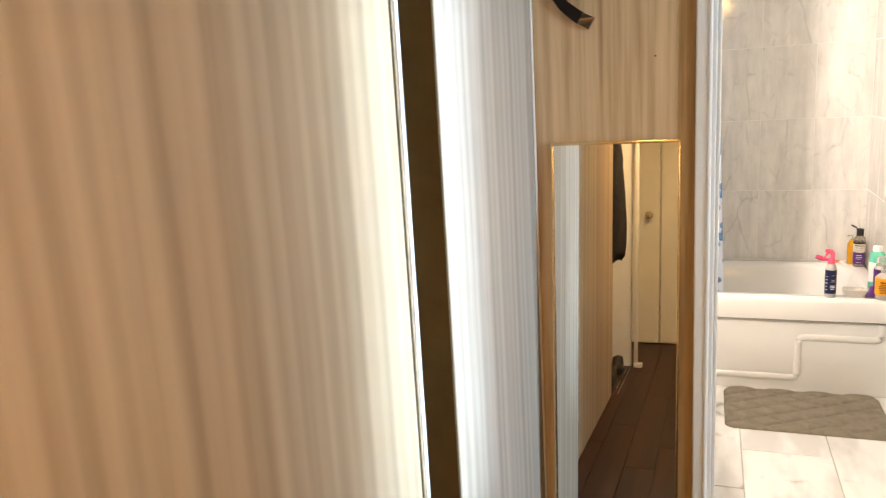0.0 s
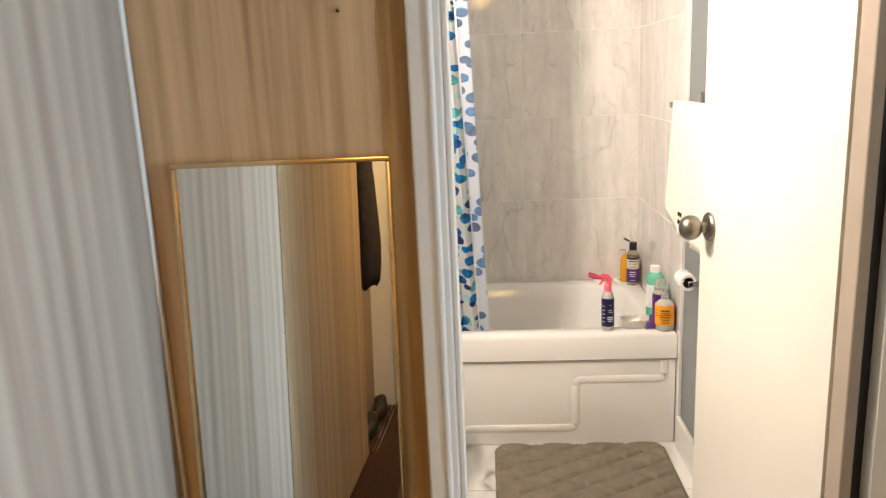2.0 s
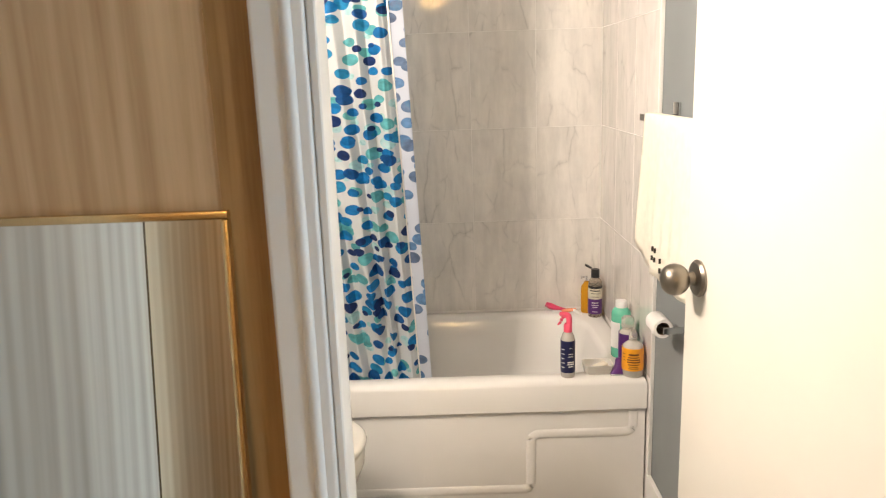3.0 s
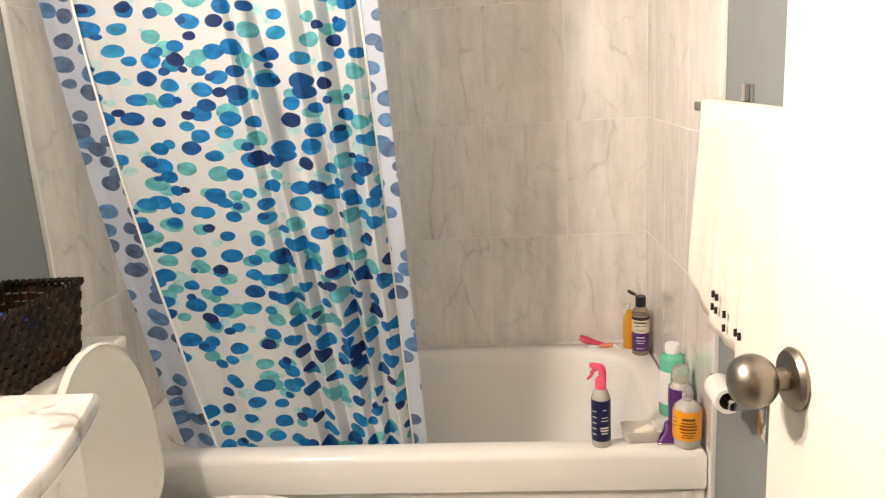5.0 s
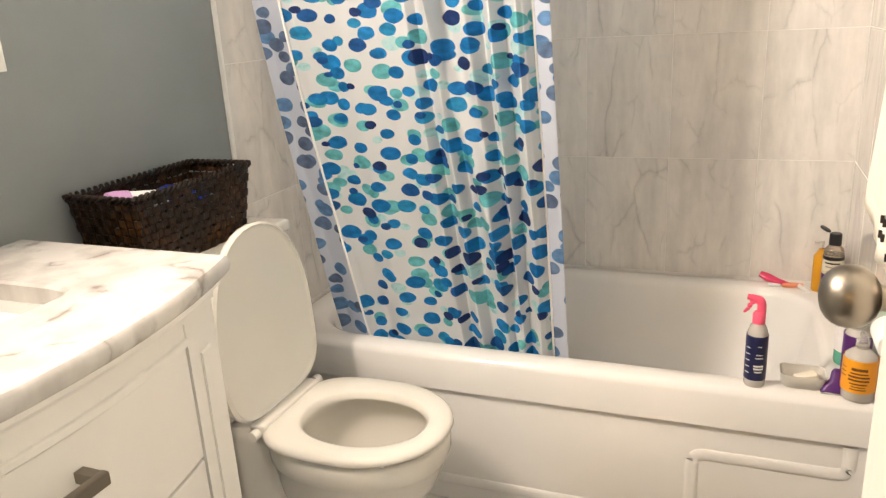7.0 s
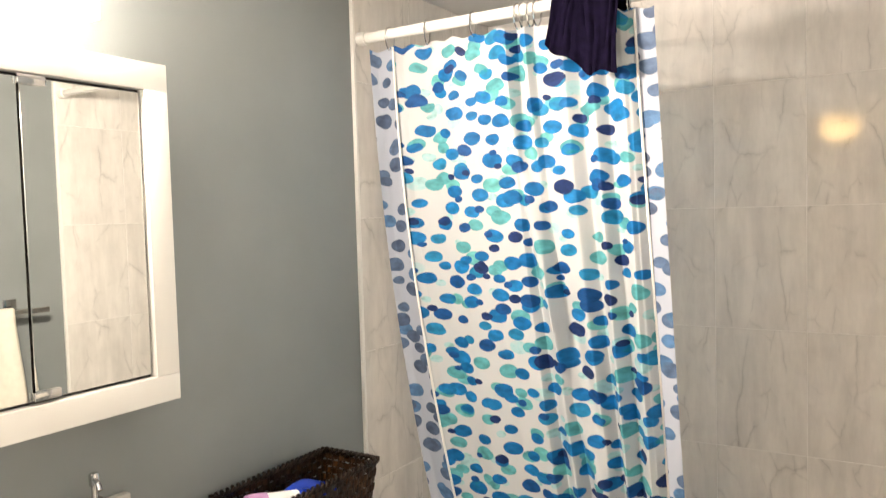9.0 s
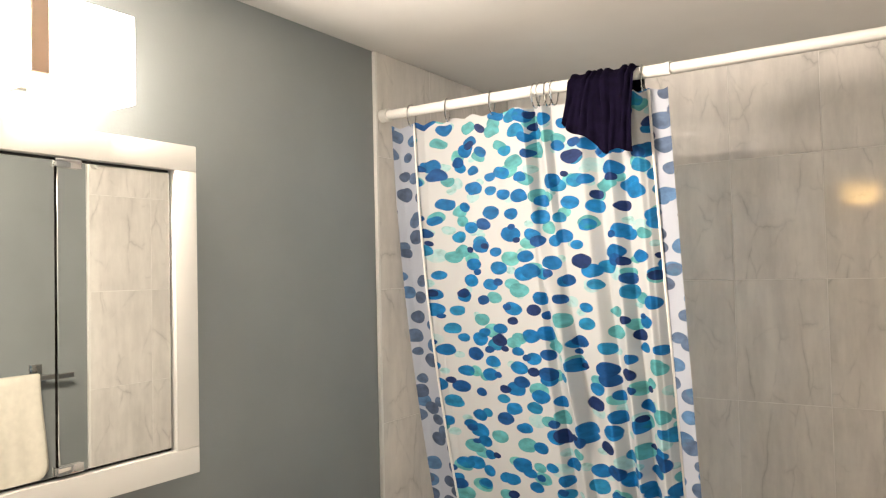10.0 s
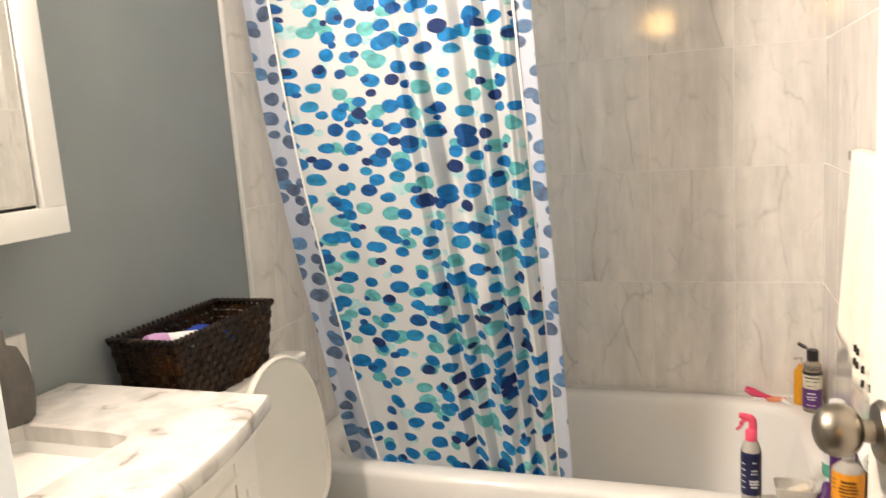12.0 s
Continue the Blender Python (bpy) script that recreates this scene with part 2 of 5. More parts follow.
        wash.inputs["To Min"].default_value, wash.inputs["To Max"].default_value = 0.72, 1.35
        blot = node(nt, "ShaderNodeTexNoise", Scale=2.6, Detail=3.0)
        nt.links.new(mp.outputs[0], blot.inputs["Vector"])
        nt.links.new(blot.outputs["Fac"], wash.inputs["Value"])
        ink = nt.nodes.new("ShaderNodeVectorMath")
        ink.operation = "SCALE"
        nt.links.new(r.outputs[0], ink.inputs[0])
        nt.links.new(wash.outputs[0], ink.inputs["Scale"])
        nt.links.new(ink.outputs[0], mul.inputs["B"])
        last = mul.outputs["Result"]
    nt.links.new(last, b.inputs["Base Color"])
    tr = nt.nodes.new("ShaderNodeBsdfTranslucent")
    nt.links.new(last, tr.inputs["Color"])
    ms = nt.nodes.new("ShaderNodeMixShader")
    ms.inputs[0].default_value = 0.42
    nt.links.new(b.outputs[0], ms.inputs[1])
    nt.links.new(tr.outputs[0], ms.inputs[2])
    nt.links.new(ms.outputs[0], nt.nodes["Material Output"].inputs["Surface"])
    return m


GREY_PAINT = plain("grey_paint", (0.235, 0.257, 0.262), 0.55, vary=0.05, scale=5, grain=160, bumps=0.06)
CEILING_PAINT = plain("ceiling_paint", (0.67, 0.66, 0.635), 0.7, vary=0.03, scale=6, grain=120, bumps=0.08)
PANEL_STRIP = wood("amber_wood_strip", [(0.30, (0.20, 0.095, 0.028)), (0.46, (0.36, 0.20, 0.075)), (0.70, (0.50, 0.30, 0.125))], 60, 0.40, bumps=0.10, blend=0.45)
WHITE_PAINT = plain("white_paint", (0.80, 0.79, 0.76), 0.4, vary=0.03, scale=8, grain=90, bumps=0.03)
DOOR_PAINT = plain("door_paint", (0.76, 0.73, 0.655), 0.42, vary=0.025, scale=4, grain=60, bumps=0.03)
CABINET_PAINT = plain("cabinet_paint", (0.86, 0.84, 0.79), 0.35, vary=0.02, scale=6, grain=80, bumps=0.02)
WALL_TILE = veined_tile("marble_tile")
FLOOR_TILE = marble("floor_marble", (0.80, 0.79, 0.77), (0.28, 0.27, 0.26), 3.0, 0.14, 9.0, 0.85, (1, 0.8, 1))
COUNTER = marble("counter_marble", (0.65, 0.63, 0.60), (0.30, 0.27, 0.24), 6.0, 0.18, 0.0, 0.85, (1, 1, 1))
GROUT = plain("grout", (0.80, 0.78, 0.75), 0.8, vary=0.06, scale=30, bumps=0.1)
FLOOR_GROUT = plain("floor_grout", (0.42, 0.40, 0.38), 0.85, vary=0.1, scale=40, bumps=0.1)
ENAMEL = plain("white_enamel", (0.80, 0.79, 0.77), 0.12, vary=0.012, scale=5, grain=30, bumps=0.005)
CERAMIC = plain("ivory_ceramic", (0.78, 0.75, 0.68), 0.10, vary=0.015, scale=5, grain=30, bumps=0.005)
PLASTIC_WHITE = plain("white_plastic", (0.80, 0.79, 0.76), 0.3, vary=0.02)
PANEL_WOOD = wood("pale_wood_panel", [(0.30, (0.24, 0.135, 0.06)), (0.42, (0.46, 0.30, 0.16)), (0.54, (0.60, 0.42, 0.245)), (0.70, (0.72, 0.53, 0.32))], 46, 0.38, bumps=0.10, broad=0.55, blend=0.42, ribs=0.05, along="X")
# greyer copy of the laminate; the cool daylight is put into its colour
LAMINATE_DAYLIT = wood("daylit_laminate", [(0.34, (0.26, 0.215, 0.175)), (0.50, (0.35, 0.295, 0.245)), (0.66, (0.44, 0.38, 0.32))], 40, 0.42, bumps=0.35, broad=0.5, blend=0.75, ribs=0.11)
# white jamb darkened to taupe, so its shade is in the colour
JAMB_SHADED = plain("shaded_jamb_paint", (0.36, 0.30, 0.24), 0.5, vary=0.05)
LAMINATE = wood("pale_laminate", [(0.32, (0.30, 0.225, 0.145)), (0.50, (0.41, 0.315, 0.21)), (0.68, (0.52, 0.415, 0.295))], 30, 0.50, bumps=0.28, broad=0.6, blend=0.75, ribs=0.09)
DARK_EDGE = plain("dark_brown_edge", (0.05, 0.028, 0.009), 0.7, vary=0.15, spec=0.08)
DARK_FLOOR = wood("dark_floor_wood", [(0.3, (0.020, 0.009, 0.006)), (0.55, (0.042, 0.018, 0.012)), (0.8, (0.075, 0.034, 0.021))], 30, 0.45, axis=1, shift=4.0)
DARK_FLOOR.node_tree.nodes["Principled BSDF"].inputs["Specular IOR Level"].default_value = 0.12
NICKEL = plain("brushed_nickel", (0.27, 0.24, 0.20), 0.34, 1.0, vary=0.06, scale=60, bumps=0.02)
CHROME = plain("chrome", (0.62, 0.62, 0.62), 0.10, 1.0, vary=0.02, bumps=0.0)
GOLD = plain("gold_frame", (0.68, 0.52, 0.29), 0.22, 1.0, vary=0.1, scale=50, bumps=0.02)
# black plastic parts; also the black that stands for shade in gaps
BLACK = plain("black_plastic_and_gap_shade", (0.012, 0.012, 0.014), 0.4)
MIRROR = material("mirror_glass", 0.01, 1.0)[0]
MIRROR.node_tree.nodes["Principled BSDF"].inputs["Base Color"].default_value = (0.84, 0.86, 0.83, 1)
BRONZE = plain("warm_bronze", (0.15, 0.10, 0.065), 0.5, 0.0, vary=0.06)
SHADE = emitter("lit_opal_glass", (1.0, 0.86, 0.72), 17.0)
CURTAIN = polka("oval_print_cloth", False)
CURTAIN_BACK = polka("oval_print_cloth_reverse", True)
NAVY = plain("navy_cloth", (0.005, 0.0035, 0.012), 0.95, vary=0.3, scale=60, grain=500, bumps=0.4, spec=0.03)
MAT_CLOTH = plain("taupe_mat_pile", (0.21, 0.185, 0.14), 0.95, vary=0.12, scale=30, grain=600, bumps=0.5, spec=0.1)
TOWEL_CLOTH = plain("cream_terry", (0.80, 0.76, 0.66), 0.95, vary=0.05, scale=40, grain=420, bumps=0.6, spec=0.1)

# ---- building helpers ----
BASE = {}


def thing(name, at, label, category, group="", kind=""):
    ob = new(name)
    ob.empty_display_size = 0.05
    ob.location = at
    BASE[ob] = Vector(at)
    return tagged(ob, label, category, group, kind)


def finish(bm, angle=38):
    bmesh.ops.remove_doubles(bm, verts=bm.verts, dist=1e-6)
    bmesh.ops.recalc_face_normals(bm, faces=bm.faces)
    for f in bm.faces:
        f.smooth = True
    for e in bm.edges:
        if len(e.link_faces) == 2 and e.calc_face_angle(0) > radians(angle):
            e.smooth = False


def part(name, bm, mat, parent=None, label="", kind="", angle=38, mats=None):
    """Links a bmesh, built in world metres, as one mesh under a thing or a part."""
    finish(bm, angle)
    off = BASE.get(parent, Vector((0, 0, 0)))
    bmesh.ops.translate(bm, verts=bm.verts, vec=-off)
    me = bpy.data.meshes.new(name)
    bm.to_mesh(me)
    bm.free()
    for m in mats or [mat]:
        me.materials.append(m)
    ob = new(name, me)
    if parent:
        ob.parent = parent
        BASE[ob] = off
    else:
        BASE[ob] = Vector((0, 0, 0))
    return tagged(ob, label, kind=kind)


def solo(name, bm, mat, label, category, group="", kind="", angle=38):
    """A thing of one mesh, with its origin at its base."""
    finish(bm, angle)
    lo = Vector([min(v.co[i] for v in bm.verts) for i in range(3)])
    hi = Vector([max(v.co[i] for v in bm.verts) for i in range(3)])
    at = Vector(((lo.x + hi.x) / 2, (lo.y + hi.y) / 2, lo.z))
    bmesh.ops.translate(bm, verts=bm.verts, vec=-at)
    me = bpy.data.meshes.new(name)
    bm.to_mesh(me)
    bm.free()
    me.materials.append(mat)
    ob = new(name, me)
    ob.location = at
    BASE[ob] = at
    return tagged(ob, label, category, group, kind)


def box(x0, x1, y0, y1, z0, z1, bevel=0.0, seg=2, bm=None):
    own = bm is None
    b = bmesh.new() if (own or bevel) else bm
    vs = [b.verts.new((x, y, z)) for z in (z0, z1) for y in (y0, y1) for x in (x0, x1)]
    for f in ((0, 2, 3, 1), (4, 5, 7, 6), (0, 1, 5, 4), (2, 6, 7, 3), (0, 4, 6, 2), (1, 3, 7, 5)):
        b.faces.new([vs[i] for i in f])
    if bevel:
        bmesh.ops.bevel(b, geom=b.edges[:], offset=bevel, segments=seg, affect="EDGES", profile=0.6)
        if not own:
            me = bpy.data.meshes.new("t")
            b.to_mesh(me)
            b.free()
            bm.from_mesh(me)
            bpy.data.meshes.remove(me)
            return bm
    return b


def loft(loops, closed=True, cap=(True, True), bm=None, wrap=False):
    """Joins loops of equally many points, one after the other."""
    bm = bm or bmesh.new()
    rows = [[bm.verts.new(p) for p in lp] for lp in loops]
    n = len(rows[0])
    pairs = list(zip(rows, rows[1:])) + ([(rows[-1], rows[0])] if wrap else [])
    for a, b in pairs:
        for i in range(n if closed else n - 1):
            j = (i + 1) % n
            bm.faces.new((a[i], a[j], b[j], b[i]))
    if closed and not wrap:
        if cap[0]:
            bm.faces.new(rows[0][::-1])
        if cap[1]:
            bm.faces.new(rows[-1])
    return bm


def lathe(cx, cy, profile, n=24, bm=None, sx=1.0, sy=1.0):
    loops = [[(cx + sx * r * math.cos(2 * math.pi * i / n), cy + sy * r * math.sin(2 * math.pi * i / n), z) for i in range(n)] for r, z in profile]
    return loft(loops, bm=bm)


def rrect(cx, cy, hx, hy, r, z, n=6):
    pts = []
    for k, (sx, sy) in enumerate(((1, 1), (-1, 1), (-1, -1), (1, -1))):
        for i in range(n + 1):
            a = math.pi / 2 * (k + i / n)
            pts.append((cx + sx * (hx - r) + r * math.cos(a), cy + sy * (hy - r) + r * math.sin(a), z))
    return pts


def tube(points, radius, n=10, bm=None, cap=True, flat=1.0):
    pts = [Vector(p) for p in points]
    loops = []
    up = Vector((0, 0, 1))
    for i, p in enumerate(pts):
        d = (pts[min(i + 1, len(pts) - 1)] - pts[max(i - 1, 0)]).normalized()
        u = up if abs(d.dot(up)) < 0.9 else Vector((1, 0, 0))
        s = d.cross(u).normalized()
        t = s.cross(d).normalized()
        rr = radius[i] if isinstance(radius, (list, tuple)) else radius
        loops.append([tuple(p + s * rr * math.cos(2 * math.pi * k / n) * flat + t * rr * math.sin(2 * math.pi * k / n)) for k in range(n)])
    return loft(loops, cap=(cap, cap), bm=bm)


def rounded_path(points, r, n=5):
    pts = [Vector(p) for p in points]
    out = [pts[0]]
    for a, p, b in zip(pts, pts[1:], pts[2:]):
        u, v = (a - p).normalized(), (b - p).normalized()
        for i in range(n + 1):
            t = i / n
            out.append(((1 - t) ** 2) * (p + u * r) + 2 * t * (1 - t) * p + t * t * (p + v * r))
    out.append(pts[-1])
    return out


# ---- the shell of the bathroom and the hall ----
XL, XR, YT, YB, CEIL = -0.914, 0.622, 3.492, 4.27, 2.226
YW0, YW1 = 1.997, 2.043


def structure(name, bm, mat, label, category):
    ob = part(name, bm, mat, None, label, "structure")
    ob["category"] = category
    return ob


floor_bath = structure("floor", box(XL - 0.1, XR + 0.1, YW0, YB + 0.1, -0.12, -0.006), FLOOR_GROUT, "white marble-look tiled bathroom floor with grey grout", "floor")
structure("floor_hall", box(-2.2, XR + 1.7, -2.1, YW0, -0.12, -0.006), DARK_EDGE, "dark brown wooden hall floor under the boards", "floor")
structure("ceiling", box(XL - 0.1, XR + 0.1, YW1, YB + 0.1, CEIL, CEIL + 0.1), CEILING_PAINT, "plain off-white painted bathroom ceiling", "ceiling")
structure("ceiling_hall", box(-2.2, XR + 1.7, -2.1, YW1, CEIL + 0.06, CEIL + 0.16), CEILING_PAINT, "plain off-white painted hall ceiling", "ceiling")
structure("wall_west", box(XL - 0.12, XL - 0.010, YW1, YB + 0.1, 0, CEIL), GREY_PAINT, "grey painted bathroom wall behind the vanity", "wall")
# its south end at 1.72 is set to bound the daylight opening
structure("wall_east", box(XR + 0.010, XR + 0.09, 1.72, YB + 0.1, 0, CEIL + 0.06), GREY_PAINT, "grey painted bathroom wall with towel bar", "wall")
structure("wall_north", box(XL - 0.010, XR + 0.010, YB + 0.0009, YB + 0.1, 0, CEIL), GROUT, "wall behind the bathtub, covered in marble-look tiles", "wall")
structure("wall_door", box(-0.64, -0.117, YW0, YW1, 0, CEIL + 0.06), PANEL_WOOD, "unseen panelled hall wall, ending at the assumed daylight opening beside the bathroom door", "wall")
structure("panel_strip", box(-0.208, -0.1672, YW0 - 0.0018, YW0 - 0.0002, 0, 2.10), PANEL_STRIP, "amber wood edge strip of the panelling beside the casing", "trim")
structure("wall_door_back", box(XL - 0.12, -0.64, YW0, YW1, 0, CEIL + 0.06), PANEL_WOOD, "end of the panelled wall behind the closet", "wall")
structure("wall_lintel", box(-0.117, XR + 0.01, YW0, YW1, 2.06, CEIL + 0.06), PANEL_WOOD, "panelled wall above the bathroom doorway", "wall")
structure("wall_south", box(XL - 0.010, -0.1175, YW1 + 0.0005, YW1 + 0.008, 0, CEIL), GREY_PAINT, "grey painted bathroom wall beside the doorway", "wall")
structure("wall_south_lintel", box(-0.117, XR + 0.01, YW1 + 0.0005, YW1 + 0.008, 2.062, CEIL), GREY_PAINT, "grey painted bathroom wall above the doorway", "wall")
structure("wall_hall_south", box(-2.2, XR + 1.7, -2.10, -2.00, 0, CEIL + 0.06), WHITE_PAINT, "white hall end wall", "wall")
structure("wall_hall_west", box(-2.2, -2.1, -2.0, YW0, 0, CEIL + 0.06), WHITE_PAINT, "white wall of the alcove off the hall", "wall")
structure("wall_closet_back", box(-0.80, -0.745, -1.12, -0.30, 0, CEIL + 0.06), plain("taupe_paint", (0.30, 0.25, 0.20), 0.6, vary=0.06), "taupe painted back wall of the shallow closet", "wall")
structure("wall_closet_side", box(-2.1, -0.62, -1.17, -1.12, 0, CEIL + 0.06), WHITE_PAINT, "white closet side wall", "wall")
structure("wall_closet_near", box(-0.745, -0.66, -0.30, -0.26, 0, CEIL + 0.06), WHITE_PAINT, "white closet side wall", "wall")
# unseen walls, added to shape and bounce the daylight from the east
structure("wall_hall_east", box(XR + 0.010, XR + 0.09, -2.0, 1.08, 0, CEIL + 0.06), PANEL_WOOD, "unseen panelled hall wall, ending at the assumed daylight opening", "wall")
structure("wall_side_room", box(2.20, 2.30, 0.1, YW0 + 0.1, 0, CEIL + 0.06), WHITE_PAINT, "unseen white far wall of the assumed side room", "wall")
structure("wall_side_room_north", box(XR + 0.09, 2.20, 1.95, 2.05, 0, CEIL + 0.06), WHITE_PAINT, "unseen white wall of the assumed side room", "wall")
structure("wall_side_room_south", box(XR + 0.09, 2.20, 0.1, 0.2, 0, CEIL + 0.06), WHITE_PAINT, "unseen white wall of the assumed side room", "wall")

# closet panels on the hall's left: the further one stands proud of the nearer one
def closet():
    c = thing("closet_door", (-0.66, 0.6, 0), "pale laminate sliding closet door with a thin metal edge", "closet door")
    part("panel", box(-0.70, -0.645, -0.27, 1.238, 0.012, 2.20, 0.002, 1), LAMINATE, c)
    # white colour stands in for the gleam of the metal
    part("edge_strip", box(-0.6445, -0.640, 1.222, 1.235, 0.012, 2.20, 0.001, 1), PLASTIC_WHITE, c, "thin metal edge strip, its shine coloured white")
    # dark line laid on the panel's face, nothing is cut in
    part("dark_line", box(-0.6448, -0.6435, 1.205, 1.213, 0.012, 2.20), DARK_EDGE, c, "thin dark line beside the edge strip")
    d = thing("closet_panel", (-0.62, 1.62, 0), "ribbed laminate closet side panel by the corner, cool daylight in its colour", "closet panel")
    part("panel", box(-0.70, -0.580, 1.252, YW0 - 0.004, 0.0, 2.24, 0.002, 1), LAMINATE_DAYLIT, d)
    part("dark_edge", box(-0.700, -0.5815, 1.240, 1.2515, 0.0, 2.24), DARK_EDGE, d, "dark brown raw front edge")
    part("corner_bead", box(-0.580, -0.575, YW0 - 0.016, YW0 - 0.004, 0.0, 2.24, 0.002, 2), WHITE_PAINT, d, "narrow white corner bead")


closet()


# bathroom doorway: casing, jambs, the open door
def casing():
    c = thing("door_casing", (-0.135, YW0, 0), "white beaded door casing with glossy paint", "door casing", kind="structure")
    bm = box(-0.167, -0.117, YW0 - 0.012, YW0 - 0.0005, 0, 2.10, 0.0045, 3)
    part("board", bm, WHITE_PAINT, c)
    part("bead", tube([(-0.134, YW0 - 0.0105, 0.0), (-0.134, YW0 - 0.0105, 2.10)], 0.006, 14), WHITE_PAINT, c)
    part("jamb", box(-0.1165, -0.1075, YW0 - 0.008, YW1 + 0.003, 0, 2.06, 0.002, 1), WHITE_PAINT, c)
    part("head", box(-0.1075, 0.49, YW0 - 0.008, YW1 + 0.003, 2.05, 2.0595), WHITE_PAINT, c)
    e = thing("door_jamb", (0.52, YW0, 0), "narrow door jamb with shade put into its taupe colour, beside a dark gap", "door jamb", kind="structure")
    part("jamb", box(0.489, 0.508, YW0 - 0.004, YW1, 0, 2.0595, 0.002, 1), JAMB_SHADED, e)
    # solid black strip in place of the gap's shade
    part("gap", box(0.508, 0.529, YW0 + 0.012, YW1, 0, 2.0595), BLACK, e, "black strip for the shade in the gap")
    part("trim", box(0.529, XR + 0.0095, YW0 - 0.020, YW1, 0, 2.0595, 0.003, 2), WHITE_PAINT, e)


casing()


def bath_door():
    h, f = Vector((0.487, 2.050, 0)), Vector((0.4475, 2.660, 0))
    along = (f - h).normalized()
    out = Vector((-along.y, along.x, 0))
    if out.x > 0:
        out = -out
    m = Matrix(((along.x, out.x, 0, h.x), (along.y, out.y, 0, h.y), (0, 0, 1, 0), (0, 0, 0, 1)))
    w = (f - h).length
    d = thing("door_1", h, "white flush bathroom door standing open with a round knob", "door", kind="structure")

    def put(name, bm, mat, parent, label=""):
        bmesh.ops.transform(bm, matrix=m, verts=bm.verts)
        return part(name, bm, mat, parent, label)

    put("leaf", box(0, w, -0.035, 0, 0.012, 2.045, 0.002, 2), DOOR_PAINT, d)
    kx, kz = w - 0.061, 1.025

    def turned(profile, n=28):
        loops = [[(kx + r * math.cos(2 * math.pi * i / n), y, kz + r * math.sin(2 * math.pi * i / n)) for i in range(n)] for r, y in profile]
        return loft(loops)

    k = put("rosette", turned([(0.001, 0.0), (0.033, 0.0), (0.034, 0.004), (0.030, 0.009), (0.016, 0.012), (0.001, 0.012)]), NICKEL, d, "round brushed nickel rosette")
    prof = [(0.013, 0.010), (0.012, 0.020), (0.013, 0.026)]
    prof += [(0.029 * math.cos(a) ** 0.8 if math.cos(a) > 0 else 0.001, 0.046 + 0.025 * math.sin(a)) for a in [(-0.95 + 1.85 * i / 11) * math.pi / 2 * 0.98 for i in range(12)]]
    prof += [(0.001, 0.0716)]
    put("knob", turned(prof), NICKEL, k, "brushed nickel door knob")
    put("latch", box(w, w + 0.002, -0.029, -0.006, 1.01, 1.07), NICKEL, d, "nickel latch plate")


bath_door()
structure("baseboard", box(XR - 0.006, XR + 0.009, 2.75, YT - 0.002, 0, 0.125, 0.004, 2), WHITE_PAINT, "white painted baseboard along the grey wall", "baseboard")


# ---- bathtub ----
def bathtub():
    t = thing("bathtub", (-0.146, 3.88, 0), "white enamel bathtub with a moulded apron, dry and empty", "bathtub")
    cx, cy = (XL + XR) / 2, (3.508 + YB) / 2
    hx, hy = (XR - XL) / 2 - 0.002, (YB - 3.508) / 2 - 0.001
    n = 10
    ox, oy, ohx, ohy = -0.137, 3.890, 0.672, 0.306
    loops = [rrect(cx, cy, hx - 0.001, hy, 0.004, 0.345, n), rrect(cx, cy, hx, hy, 0.004, 0.352, n), rrect(cx, cy, hx, hy, 0.004, 0.428, n),
             rrect(cx, cy, hx - 0.006, hy - 0.007, 0.006, 0.442, n), rrect(cx, cy, hx - 0.018, hy - 0.020, 0.01, 0.447, n),
             rrect(ox, oy, ohx + 0.012, ohy + 0.012, 0.172, 0.447, n), rrect(ox, oy, ohx + 0.002, ohy + 0.002, 0.165, 0.441, n),
             rrect(ox, oy, ohx - 0.008, ohy - 0.008, 0.158, 0.424, n), rrect(ox, oy, ohx - 0.045, ohy - 0.03, 0.15, 0.25, n),
             rrect(ox, oy, ohx - 0.085, ohy - 0.05, 0.14, 0.14, n), rrect(ox, oy, ohx - 0.14, ohy - 0.09, 0.12, 0.10, n), rrect(ox, oy, ohx - 0.3, ohy - 0.2, 0.08, 0.092, n)]
    part("basin", loft(loops, cap=(False, True)), ENAMEL, t, angle=50)
    ap = part("apron", box(XL + 0.002, XR - 0.004, 3.520, 3.535, 0.003, 0.339, 0.003, 2), ENAMEL, t, "moulded white apron panel")
    path = rounded_path([(XL + 0.03, 3.520, 0.068), (0.250, 3.520, 0.068), (0.250, 3.520, 0.262), (0.578, 3.520, 0.262), (0.578, 3.520, 0.335)], 0.03)
    part("moulding", tube(path, 0.0155, 14, flat=0.32), ENAMEL, ap)
    # shade under the rim, drawn as a black strip
    part("shadow_gap", box(XL + 0.004, XR - 0.006, 3.524, 3.534, 0.3395, 0.3449), BLACK, t, "thin black strip for the shade in the joint under the rim")
    part("drain", lathe(0.30, 3.89, [(0.001, 0.0935), (0.028, 0.0935), (0.030, 0.096), (0.012, 0.098), (0.001, 0.098)]), CHROME, t, "chrome drain")


bathtub()


# ---- toilet ----
def egg(cx, cy, back, front, half, z, n=40, squareness=2.3):
    """An egg-shaped loop that reaches back and front along x from cx."""
    pts = []
    for i in range(n):
        a = 2 * math.pi * i / n
        c, s = math.cos(a), math.sin(a)
        ex = 2 / squareness if c < 0 else 1.0
        pts.append((cx + (front if c > 0 else back) * math.copysign(abs(c) ** ex, c), cy + half * math.copysign(abs(s) ** (0.93 if c > 0 else ex), s), z))
    return pts


